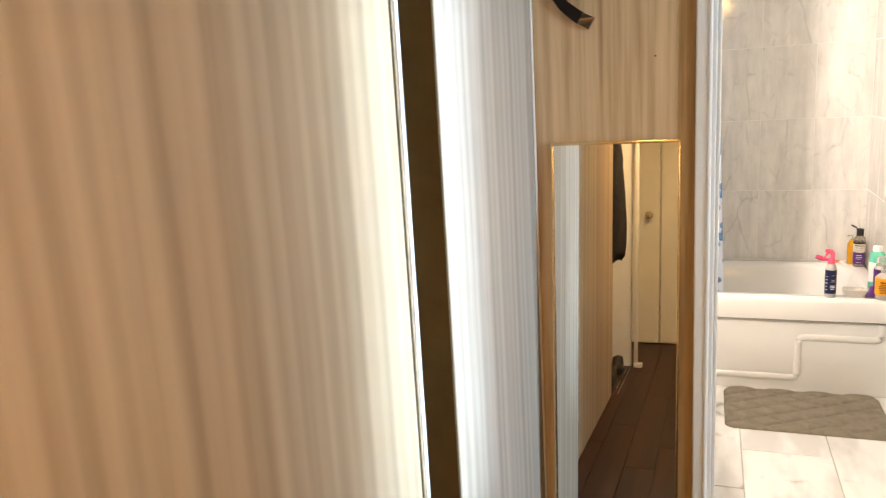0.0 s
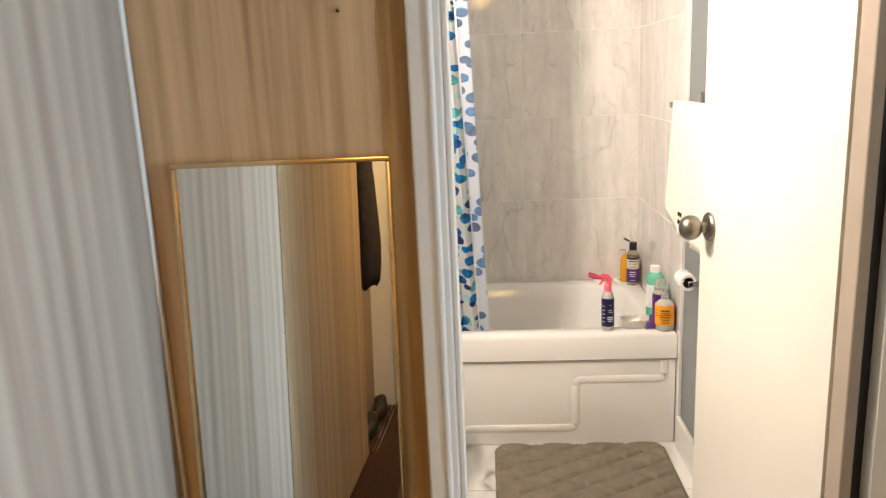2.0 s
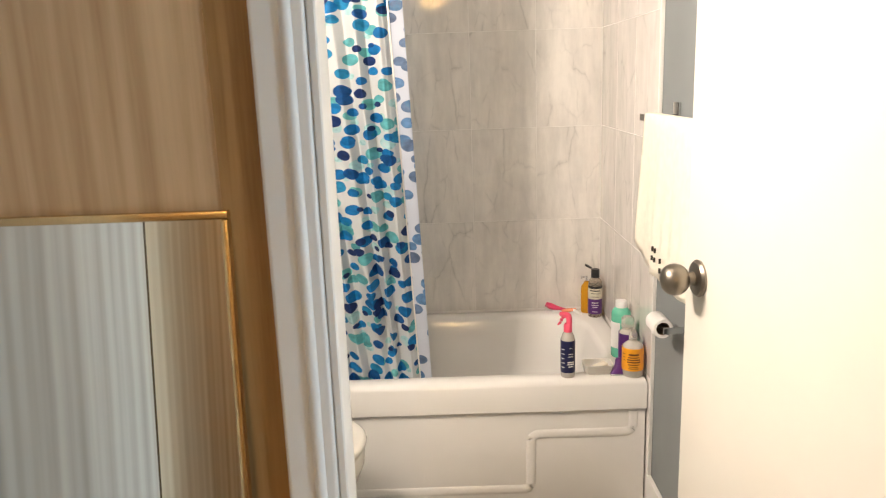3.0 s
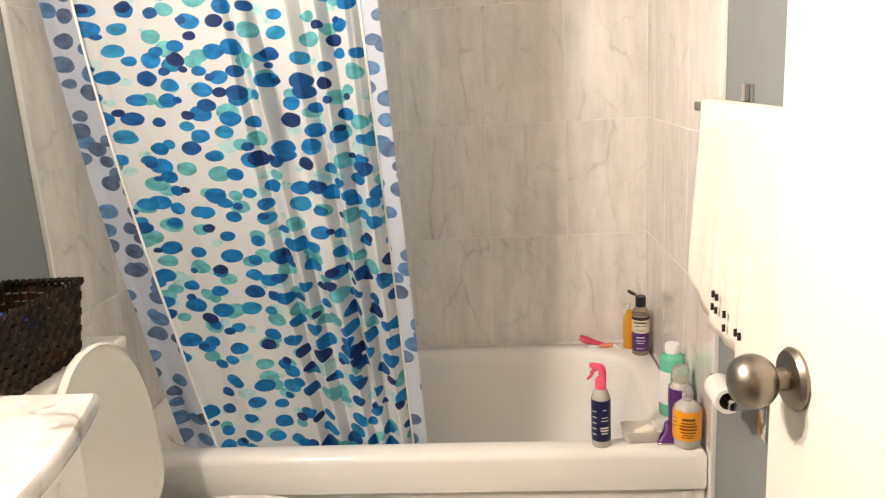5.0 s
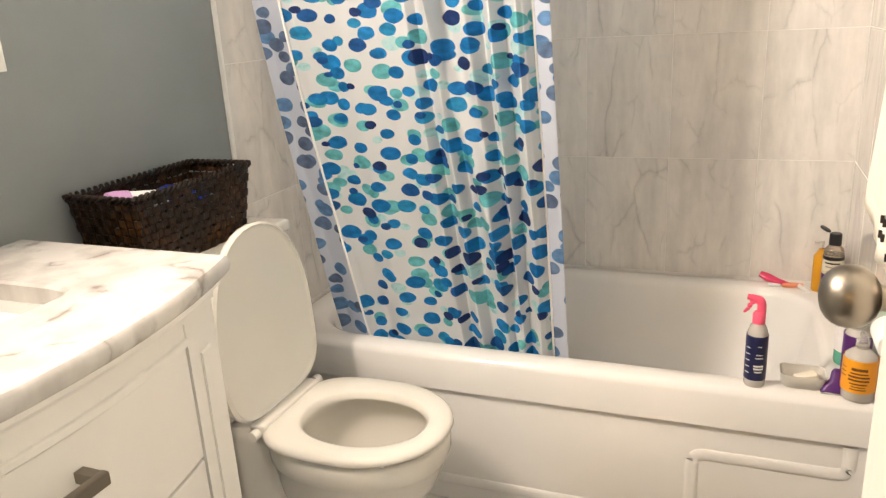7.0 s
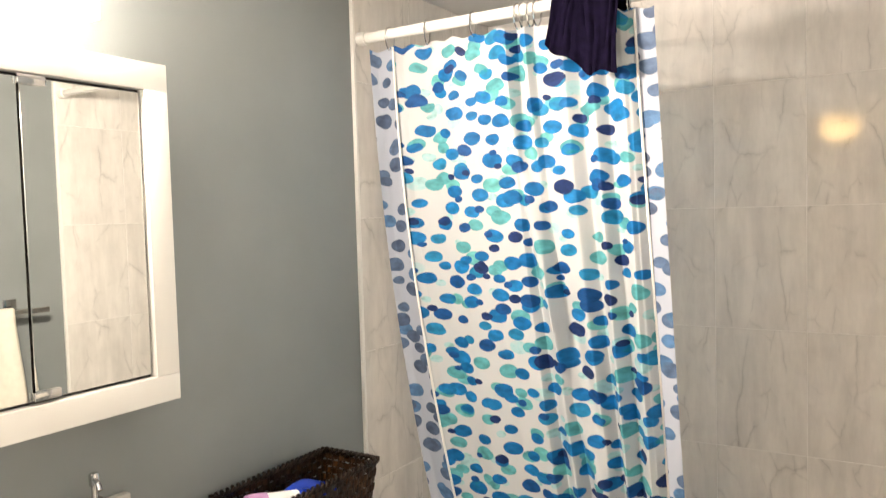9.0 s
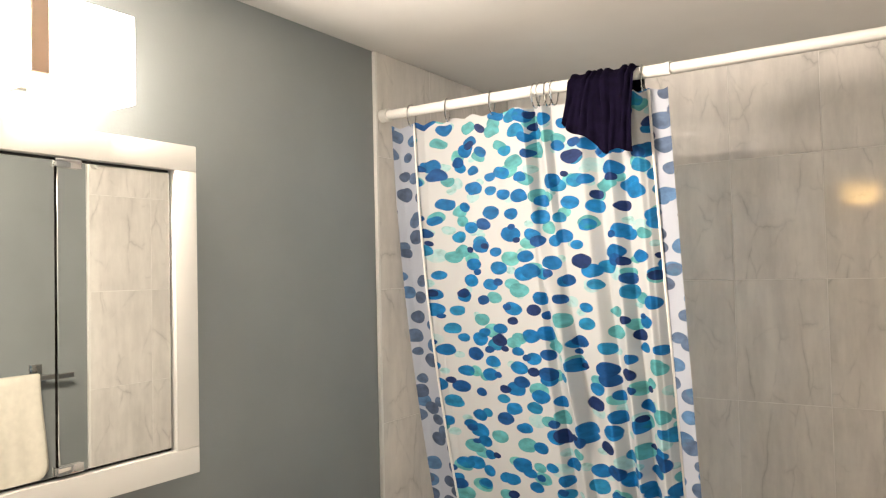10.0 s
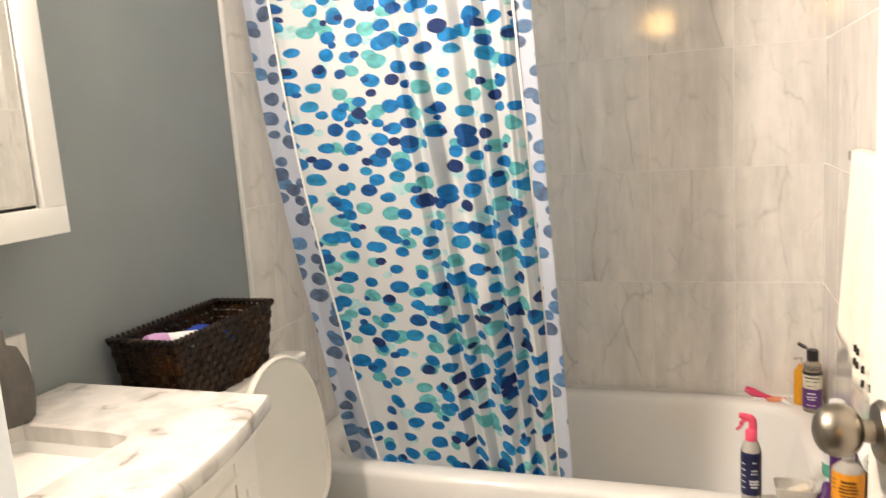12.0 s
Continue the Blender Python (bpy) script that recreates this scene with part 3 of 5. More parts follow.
def toilet():
    y = 3.205
    t = thing("toilet", (-0.55, y, 0), "ivory ceramic toilet with lid up and seat down", "toilet")
    body = [egg(-0.50, y, 0.24, 0.13, 0.105, 0.0), egg(-0.50, y, 0.24, 0.135, 0.11, 0.02), egg(-0.50, y, 0.22, 0.12, 0.098, 0.06), egg(-0.49, y, 0.20, 0.12, 0.095, 0.16),
            egg(-0.47, y, 0.20, 0.15, 0.115, 0.22), egg(-0.455, y, 0.21, 0.18, 0.15, 0.29), egg(-0.45, y, 0.215, 0.196, 0.172, 0.345), egg(-0.45, y, 0.22, 0.200, 0.177, 0.352),
            egg(-0.45, y, 0.22, 0.201, 0.178, 0.392), egg(-0.45, y, 0.215, 0.196, 0.173, 0.400),
            egg(-0.44, y, 0.160, 0.160, 0.134, 0.400), egg(-0.44, y, 0.156, 0.156, 0.130, 0.385), egg(-0.44, y, 0.166, 0.164, 0.138, 0.372), egg(-0.445, y, 0.155, 0.150, 0.125, 0.30), egg(-0.455, y, 0.11, 0.10, 0.082, 0.222), egg(-0.46, y, 0.06, 0.06, 0.05, 0.17), egg(-0.46, y, 0.05, 0.05, 0.04, 0.16)]
    part("bowl", loft(body), CERAMIC, t, angle=60)
    part("water", lathe(-0.455, y, [(0.068, 0.205), (0.001, 0.205)], 24), glass("water", (0.9, 0.95, 0.95), 0.02), t, "still water in the bowl")
    part("base_back", box(-0.80, -0.62, y - 0.10, y + 0.10, 0.0, 0.40, 0.03, 4), CERAMIC, t)
    seat = [egg(-0.445, y, 0.207, 0.200, 0.176, 0.409, 40, 3.4), egg(-0.445, y, 0.210, 0.204, 0.180, 0.413, 40, 3.4), egg(-0.445, y, 0.208, 0.202, 0.178, 0.422, 40, 3.4), egg(-0.445, y, 0.200, 0.193, 0.168, 0.4285, 40, 3.4),
            egg(-0.440, y - 0.006, 0.154, 0.152, 0.122, 0.4285), egg(-0.440, y - 0.006, 0.147, 0.145, 0.115, 0.424), egg(-0.440, y - 0.006, 0.144, 0.142, 0.112, 0.409)]
    part("seat", loft(seat, wrap=True), CERAMIC, t, angle=60)
    for dx, dy in ((0.10, -0.135), (0.10, 0.135), (-0.12, -0.145), (-0.12, 0.145)):
        part("bumper", box(-0.445 + dx - 0.012, -0.445 + dx + 0.012, y + dy - 0.007, y + dy + 0.007, 0.399, 0.4095, 0.002, 1), PLASTIC_WHITE, t)
    # the lid stands up, leaning back a little
    lid = [egg(0.0, 0, 0.184, 0.222, 0.170, 0.007, 40, 4.0), egg(0.0, 0, 0.188, 0.228, 0.176, 0.006, 40, 4.0), egg(0, 0, 0.192, 0.232, 0.180, 0.0, 40, 4.0), egg(0, 0, 0.196, 0.237, 0.188, 0.004, 40, 4.0), egg(0, 0, 0.196, 0.237, 0.188, 0.014, 40, 4.0), egg(0, 0, 0.184, 0.226, 0.174, 0.021, 40, 4.0)]
    bm = loft(lid)
    bmesh.ops.transform(bm, matrix=Matrix.Translation((-0.668, y, 0.630)) @ Matrix.Rotation(radians(-93.5), 4, "Y"), verts=bm.verts)
    part("lid", bm, CERAMIC, t, angle=60)
    part("hinge_bar", box(-0.672, -0.630, y - 0.12, y + 0.12, 0.402, 0.436, 0.008, 3), CERAMIC, t)
    for yy in (y - 0.135, y + 0.135):
        bm = tube([(-0.650, yy - 0.010, 0.420), (-0.650, yy + 0.010, 0.420)], 0.013, 14)
        part("hinge", bm, CERAMIC, t)
    part("tank", box(-0.908, -0.742, 2.965, 3.352, 0.40, 0.795, 0.025, 4), CERAMIC, t)
    part("tank_lid", box(-0.912, -0.706, 2.952, 3.392, 0.797, 0.828, 0.010, 3), CERAMIC, t)
    part("flush_lever", box(-0.741, -0.732, 3.03, 3.10, 0.73, 0.745, 0.004, 2), CHROME, t, "chrome flush lever")


toilet()


# ---- vanity with its marble top ----
VX, VY0, VY1, VZ = -0.456, 2.072, 2.834, 0.930


def bow(y, x_corner=VX):
    """Front line of the bow-fronted vanity."""
    return x_corner + 0.068 * (1 - ((y - 2.453) / 0.381) ** 2)


def bowed(y0, y1, back, front, z0, z1, corner, n=14, bm=None):
    """A slab that follows the bow: back and front are metres behind and before the line."""
    loops = []
    for i in range(n + 1):
        y = y0 + (y1 - y0) * i / n
        x = bow(y, corner)
        loops.append([(x + back, y, z0), (x + front - 0.002, y, z0), (x + front, y, z0 + 0.002), (x + front, y, z1 - 0.002), (x + front - 0.002, y, z1), (x + back, y, z1)])
    return loft(loops, bm=bm)


def vanity():
    v = thing("vanity", (-0.68, 2.45, 0), "white painted bow-front vanity cabinet with moulded drawers and nickel handles", "vanity cabinet")
    fc = -0.490
    y0, y1 = VY0 + 0.034, VY1 - 0.034
    part("body", bowed(y0 + 0.004, y1 - 0.004, -0.41, -0.022, 0.09, 0.880, fc), CABINET_PAINT, v)
    for a, b in ((y0, y0 + 0.098), (y1 - 0.098, y1)):
        p = part("corner_post", bowed(a, b, -0.05, 0.0, 0.0, 0.866, fc, 3), CABINET_PAINT, v)
        part("bead", bowed(a + 0.032, b - 0.032, 0.0, 0.005, 0.10, 0.80, fc, 3), CABINET_PAINT, p)
    part("top_rail", bowed(y0 + 0.098, y1 - 0.098, -0.02, -0.004, 0.836, 0.866, fc), CABINET_PAINT, v)
    prof = [(-0.01, 0.866), (0.004, 0.866), (0.005, 0.876), (0.012, 0.884), (0.020, 0.889), (0.022, 0.898), (-0.01, 0.898)]
    loops = []
    for i in range(19):
        y = y0 - 0.004 + (y1 - y0 + 0.008) * i / 18
        loops.append([(bow(y, fc) + dx, y, z) for dx, z in prof])
    part("crown_moulding", loft(loops), CABINET_PAINT, v, angle=25)
    part("side_moulding", box(-0.90, fc + 0.020, y1, y1 + 0.012, 0.880, 0.898, 0.003, 2), CABINET_PAINT, v)
    part("rail_moulding", bowed(y0 + 0.096, y1 - 0.096, -0.01, 0.004, 0.828, 0.840, fc), CABINET_PAINT, v)
    part("bottom_rail", bowed(y0 + 0.098, y1 - 0.098, -0.02, -0.004, 0.06, 0.11, fc), CABINET_PAINT, v)
    for z0, z1, hz in ((0.636, 0.826, 0.768), (0.378, 0.630, 0.50), (0.116, 0.372, 0.25)):
        d = part("drawer", bowed(y0 + 0.102, y1 - 0.102, -0.02, -0.003, z0, z1, fc), CABINET_PAINT, v)
        yc = 2.395
        hx = bow(yc, fc)
        part("handle", box(hx + 0.028, hx + 0.040, yc - 0.068, yc + 0.068, hz - 0.009, hz + 0.009, 0.002, 2), NICKEL, d, "brushed nickel bar handle")
        for yy in (yc - 0.060, yc + 0.060):
            part("handle_foot", box(hx - 0.004, hx + 0.029, yy - 0.008, yy + 0.008, hz - 0.008, hz + 0.008, 0.001, 1), NICKEL, d)

    c = thing("countertop", (-0.68, 2.45, 0.899), "white marble vanity top with grey veins and inset sink", "countertop")
    sx, sy, shx, shy = -0.715, 2.452, 0.132, 0.188

    def outline(grow, z):
        pts = []
        for i in range(13):
            y = VY0 - grow + (VY1 - VY0 + 2 * grow) * i / 12
            pts.append((bow(y) + grow, y, z))
        pts += [(x, VY1 + grow, z) for x in (-0.55, -0.70, -0.85)] + [(-0.912, VY1 + grow, z)]
        pts += [(-0.912, VY1 + (VY0 - VY1) * (i + 1) / 8, z) for i in range(7)] + [(-0.912, VY0 - grow, z)]
        pts += [(x, VY0 - grow, z) for x in (-0.85, -0.70, -0.55)]
        return pts

    n = len(outline(0, 0))

    def hole(grow, z):
        raw = rrect(sx, sy, shx + grow, shy + grow, 0.03, z, 6)
        # resample to as many points as the outline, starting at its first corner
        k = min(range(len(raw)), key=lambda i: (raw[i][1], -raw[i][0]))
        raw = raw[k:] + raw[:k]
        dist = [0.0]
        for p, q in zip(raw, raw[1:] + raw[:1]):
            dist.append(dist[-1] + math.dist(p, q))
        out = []
        ref = outline(0, z)
        rd = [0.0]
        for p, q in zip(ref, ref[1:] + ref[:1]):
            rd.append(rd[-1] + math.dist(p, q))
        for i in range(n):
            t = rd[i] / rd[-1] * dist[-1]
            j = max(m for m in range(len(raw)) if dist[m] <= t + 1e-9)
            f = (t - dist[j]) / (dist[j + 1] - dist[j]) if dist[j + 1] > dist[j] else 0
            p, q = raw[j], raw[(j + 1) % len(raw)]
            out.append((p[0] + (q[0] - p[0]) * f, p[1] + (q[1] - p[1]) * f, z))
        return out

    loops = [hole(0, 0.899), outline(-0.008, 0.899), outline(-0.003, 0.904), outline(0, 0.914), outline(-0.001, 0.924), outline(-0.006, VZ), hole(0.004, VZ), hole(0, VZ - 0.004)]
    part("slab", loft(loops, wrap=True), COUNTER, c)
    loops = [rrect(sx, sy, shx + 0.010, shy + 0.010, 0.03, 0.8985), rrect(sx, sy, shx - 0.001, shy - 0.001, 0.03, 0.8985), rrect(sx, sy, shx - 0.02, shy - 0.02, 0.04, 0.80), rrect(sx, sy, shx - 0.06, shy - 0.06, 0.04, 0.78), rrect(sx, sy, 0.02, 0.02, 0.015, 0.777)]
    part("sink_basin", loft(loops, cap=(False, True)), ENAMEL, c, "white ceramic sink basin", angle=50)
    part("backsplash", box(-0.922, -0.902, VY0, 2.742, VZ - 0.001, 1.058, 0.002, 1), COUNTER, c)


vanity()


# ---- shower curtain, rod, rings, cloth ----
def curtain():
    c = thing("shower_curtain", (-0.45, 3.53, 0.36), "white shower curtain printed with blue and teal ovals, drawn half open", "shower curtain")
    # folds: place along the top edge, place along the bottom edge, depth forward
    stops = [(0.00, -0.876, -0.678, 0.010), (0.035, -0.860, -0.655, -0.004), (0.075, -0.796, -0.588, 0.012), (0.12, -0.775, -0.575, 0.000), (0.22, -0.700, -0.545, -0.008),
             (0.28, -0.640, -0.490, 0.004), (0.40, -0.560, -0.400, -0.006), (0.50, -0.470, -0.330, 0.006), (0.545, -0.455, -0.315, -0.016), (0.59, -0.420, -0.275, 0.006),
             (0.63, -0.405, -0.255, -0.018), (0.70, -0.330, -0.205, 0.004), (0.74, -0.300, -0.190, -0.022), (0.79, -0.262, -0.168, 0.008), (0.83, -0.235, -0.158, -0.020),
             (0.88, -0.190, -0.120, 0.012), (0.91, -0.178, -0.112, 0.004), (0.945, -0.160, -0.100, -0.012), (1.0, -0.116, -0.062, -0.004)]

    def at(u):
        for a, b in zip(stops, stops[1:]):
            if u <= b[0]:
                t = (u - a[0]) / (b[0] - a[0])
                s = t * t * (3 - 2 * t)
                w = 0.6 * t + 0.4 * s
                return [a[k] + (b[k] - a[k]) * (w if k < 3 else s) for k in (1, 2, 3)]
        return stops[-1][1:]

    nu, nv = 260, 60
    arc = [0.0]
    for i in range(nu):
        a, b = at(i / nu), at((i + 1) / nu)
        arc.append(arc[-1] + math.hypot((b[0] + b[1] - a[0] - a[1]) / 2, (b[2] - a[2]) * 0.55))
    bm = bmesh.new()
    uvl = bm.loops.layers.uv.new("UVMap")
    rows = []
    for j in range(nv + 1):
        v = j / nv
        row = []
        for i in range(nu + 1):
            u = i / nu
            xt, xb, d = at(u)
            sag = 0.008 * math.sin(u * 40) ** 2 * (1 - v) ** 6
            z = 2.012 - sag - v * (2.012 - 0.36)
            x = xt + (xb - xt) * (v ** (2.3 - 1.2 * u))
            amp = (0.60 + 0.50 * v) * (1.0 + 0.25 * math.sin(7 * v + 5 * u))
            y = 3.514 + 0.085 * min(1.0, v / 0.75) - d * amp * (1.3 + 0.6 * u) + 0.004 * math.sin(9 * u + 4 * v)
            # a loose fold that runs aslant from the bunched rings
            lean = (u - 0.50 - 0.27 * v ** 1.2) / 0.022
            y -= 0.022 * math.exp(-lean * lean) * min(1.0, 4 * v) - 0.014 * math.exp(-(lean - 1.9) ** 2)
            row.append(bm.verts.new((x, y, z)))
        rows.append(row)
    for j in range(nv):
        for i in range(nu):
            f = bm.faces.new((rows[j][i], rows[j + 1][i], rows[j + 1][i + 1], rows[j][i + 1]))
            u = (i + 0.5) / nu
            f.material_index = 1 if (u < 0.075 or u > 0.945) else 0
            for lp, (a, b) in zip(f.loops, ((i, j), (i, j + 1), (i + 1, j + 1), (i + 1, j))):
                lp[uvl].uv = (arc[a], (1 - b / nv) * 1.65)
    cloth = part("cloth", bm, None, c, mats=[CURTAIN, CURTAIN_BACK], angle=75)
    for u0, name in ((0.075, "hem"), (0.945, "hem")):
        pts = []
        for j in range(nv + 1):
            v = j / nv
            xt, xb, d = at(u0)
            pts.append((xt + (xb - xt) * v ** (2.3 - 1.2 * u0), 3.5105 + 0.085 * min(1.0, v / 0.75) - d * (0.60 + 0.50 * v) * (1.0 + 0.25 * math.sin(7 * v + 5 * u0)) * (1.3 + 0.6 * u0), 2.008 - v * (2.012 - 0.36)))
        part(name, tube(pts, 0.0032, 6), PLASTIC_WHITE, cloth, "white stitched hem")

    r = thing("curtain_rod", (-0.146, 3.512, 2.028), "white tension shower curtain rod between tiled walls", "curtain rod")
    part("thick_tube", tube([(XL + 0.004, 3.512, 2.046), (-0.111, 3.512, 2.046)], 0.0135, 18), PLASTIC_WHITE, r)
    part("thin_tube", tube([(-0.111, 3.512, 2.046), (XR - 0.004, 3.512, 2.046)], 0.0115, 18), PLASTIC_WHITE, r)
    part("collar", tube([(-0.116, 3.512, 2.046), (-0.106, 3.512, 2.046)], 0.0150, 18), PLASTIC_WHITE, r)
    for x0, x1 in ((XL + 0.001, XL + 0.026), (XR - 0.026, XR - 0.001)):
        part("end_cap", tube([(x0, 3.512, 2.046), (x1, 3.512, 2.046)], 0.0185, 18), PLASTIC_WHITE, r)
    first = None
    for k, x in enumerate((-0.812, -0.695, -0.561, -0.438, -0.423, -0.405, -0.388, -0.170)):
        if first is None:
            pts = [(x + 0.003 * math.sin(a), 3.512 + 0.0165 * math.sin(a), 2.039 + 0.024 * math.cos(a)) for a in [2 * math.pi * i / 22 for i in range(23)]]
            pts = [(p[0], p[1], p[2] if p[2] > 2.039 else 2.039 + (p[2] - 2.039) * 1.5) for p in pts]
            first = solo("curtain_ring", tube(pts, 0.0021, 6), CHROME, "thin metal shower curtain ring on a white rod", "curtain ring", "rings on the curtain rod")
        else:
            base = first.location
            copy_thing(first, Matrix.Translation((x, base.y, base.z)) @ Matrix.Rotation(radians(random.uniform(-25, 25)), 4, "Z"))

    bm = bmesh.new()
    nu, nv = 40, 44
    rows = []
    for j in range(nv + 1):
        s = j / nv * 2 - 1
        row = []
        for i in range(nu + 1):
            u = i / nu
            front = 0.100 + 0.078 * min(1.0, u / 0.6) + 0.006 * math.sin(u * 14)
            x = -0.350 + 0.172 * u + (0.012 * (1 - abs(s)) if u < 0.5 else -0.002) + 0.005 * math.sin(9 * u + 3 * s)
            wave = 0.006 * math.sin(u * 22 + 2 * s) + 0.004 * math.sin(u * 43 + 1)
            if abs(s) < 0.12:
                a = s / 0.12 * math.pi / 2
                y, z = 3.512 - (0.0175 + abs(wave)) * math.sin(a), 2.046 + (0.0175 + abs(wave)) * math.cos(a)
            else:
                q = (abs(s) - 0.12) / 0.88
                y = 3.512 - math.copysign(0.019 + abs(wave) * 1.0 + 0.010 * q + 0.012, s)
                z = 2.046 - q * front * (1.0 if s > 0 else 0.7)
            row.append(bm.verts.new((x, y, z)))
        rows.append(row)
    for j in range(nv):
        for i in range(nu):
            bm.faces.new((rows[j][i], rows[j + 1][i], rows[j + 1][i + 1], rows[j][i + 1]))
    solo("washcloth", bm, NAVY, "crumpled navy cloth draped over the white curtain rod", "cloth", angle=80)


curtain()


# ---- medicine cabinet and vanity light ----
def medicine_cabinet():
    y0, y1, z0, z1, xf = 2.260, 2.808, 1.232, 1.860, -0.829
    m = thing("medicine_cabinet", (-0.86, (y0 + y1) / 2, z0), "white framed medicine cabinet with two mirrored doors", "medicine cabinet")
    part("body", box(-0.923, xf - 0.020, y0 + 0.006, y1 - 0.006, z0 + 0.006, z1 - 0.006), WHITE_PAINT, m)
    w = 0.050
    for a in (((y0, y1, z1 - w, z1)), (y0, y1, z0, z0 + w), (y0, y0 + w, z0 + w, z1 - w), (y1 - w, y1, z0 + w, z1 - w)):
        part("frame", box(xf - 0.022, xf, *a, 0.002, 2), WHITE_PAINT, m)
    ys = 2.534
    for a, b in ((y0 + w + 0.005, ys - 0.002), (ys + 0.002, y1 - w - 0.005)):
        bm = box(xf - 0.019, xf - 0.010, a, b, z0 + w + 0.006, z1 - w - 0.006, 0.001, 1)
        if b < ys:
            # the nearer door stands a hair ajar
            bmesh.ops.rotate(bm, verts=bm.verts, cent=(xf - 0.019, b, 0), matrix=Matrix.Rotation(radians(0.65), 3, "Z"))
        part("mirror_door", bm, MIRROR, m, "frameless mirror door")
    # black sheet that darkens the gaps round the doors in place of shade
    part("reveal_shade", box(xf - 0.0198, xf - 0.0192, y0 + w, y1 - w, z0 + w, z1 - w), BLACK, m)
    for z in (z0 + w + 0.006, z1 - w - 0.018):
        part("clip", box(xf - 0.0099, xf - 0.002, ys - 0.004, ys + 0.042, z, z + 0.015, 0.002, 2), CHROME, m, "small chrome hinge clip")


medicine_cabinet()


def vanity_light():
    v = thing("vanity_light", (-0.90, 2.507, 1.90), "lit two-shade vanity light with opal glass boxes", "wall lamp")
    part("back_plate", box(-0.923, -0.905, 2.40, 2.615, 1.93, 2.05, 0.003, 2), NICKEL, v)
    part("arm", box(-0.905, -0.820, 2.486, 2.516, 1.938, 2.072, 0.002, 1), BRONZE, v, "warm bronze centre bar")
    for a, b in ((2.331, 2.483), (2.519, 2.671)):
        part("shade", box(-0.900, -0.818, a, b, 1.915, 2.075, 0.006, 3), SHADE, v, "lit white opal glass shade")


vanity_light()


# ---- things in the hall ----
def leaning_mirror():
    x0, x1, zt = -0.534, -0.2005, 1.277
    m = thing("wall_mirror", ((x0 + x1) / 2, YW0 - 0.04, 0), "tall narrow mirror with thin gold frame leaning on the wall", "mirror")
    tilt = math.atan2(0.095, zt)
    place = Matrix.Translation((0, YW0 - 0.0985, 0.0)) @ Matrix.Rotation(-tilt, 4, "X")

    def put(name, bm, mat, label=""):
        bmesh.ops.transform(bm, matrix=place, verts=bm.verts)
        return part(name, bm, mat, m, label)

    L = zt / math.cos(tilt)
    put("glass", box(x0 + 0.006, x1 - 0.006, -0.006, -0.002, 0.006, L - 0.006), MIRROR)
    put("backing", box(x0 + 0.003, x1 - 0.003, -0.0015, 0.003, 0.003, L - 0.003), DARK_EDGE, "dark backing board")
    put("frame", box(x0, x1, -0.011, 0.002, L - 0.008, L, 0.002, 2), GOLD, "thin gold metal frame")
    put("frame", box(x0, x1, -0.011, 0.002, 0.0, 0.008, 0.002, 2), GOLD)
    put("frame", box(x0, x0 + 0.007, -0.011, 0.002, 0.0082, L - 0.0082, 0.002, 2), GOLD)
    put("frame", box(x1 - 0.007, x1, -0.011, 0.002, 0.0082, L - 0.0082, 0.002, 2), GOLD)


leaning_mirror()

STRIPED = wood("striped_dark_wood", [(0.42, (0.006, 0.004, 0.003)), (0.5, (0.03, 0.012, 0.006)), (0.56, (0.30, 0.15, 0.05))], 160, 0.3, axis=0)


def wall_carving():
    c = thing("wall_carving", (-0.43, YW0 - 0.012, 1.59), "dark curved wooden wall carving with a striped tip", "wall ornament")
    path = [Vector((-0.535, 0, 1.712)), Vector((-0.517, 0, 1.662)), Vector((-0.490, 0, 1.626)), Vector((-0.456, 0, 1.597)), Vector((-0.421, 0, 1.577))]

    def strip(a, b, half):
        loops = []
        n = 8
        for i in range(n + 1):
            t = a + (b - a) * i / n
            k = min(int(t * 4), 3)
            f = t * 4 - k
            p = path[k].lerp(path[k + 1], f)
            d = (path[k + 1] - path[k]).normalized()
            s = Vector((-d.z, 0, d.x)) * half * (0.65 + 0.5 * t)
            loops.append([tuple(p + s + Vector((0, YW0 - 0.014, 0))), tuple(p - s + Vector((0, YW0 - 0.014, 0))), tuple(p - s + Vector((0, YW0 - 0.001, 0))), tuple(p + s + Vector((0, YW0 - 0.001, 0)))])
        return loft(loops)

    part("arm", strip(0.0, 0.80, 0.0155), plain("black_lacquer", (0.010, 0.006, 0.005), 0.55, spec=0.15), c)
    part("tip", strip(0.80, 1.0, 0.0140), STRIPED, c, "tip striped in gold and black")
    part("boss", tube([(-0.455, YW0 - 0.020, 1.664), (-0.455, YW0 - 0.001, 1.664)], 0.026, 18), plain("black_lacquer_boss", (0.008, 0.006, 0.006), 0.55, spec=0.15), c)
    solo("nail", tube([(-0.264, YW0 - 0.004, 1.486), (-0.264, YW0 + 0.002, 1.486)], 0.0022, 8), DARK_EDGE, "small dark nail in the pale wood panelling", "nail")


wall_carving()


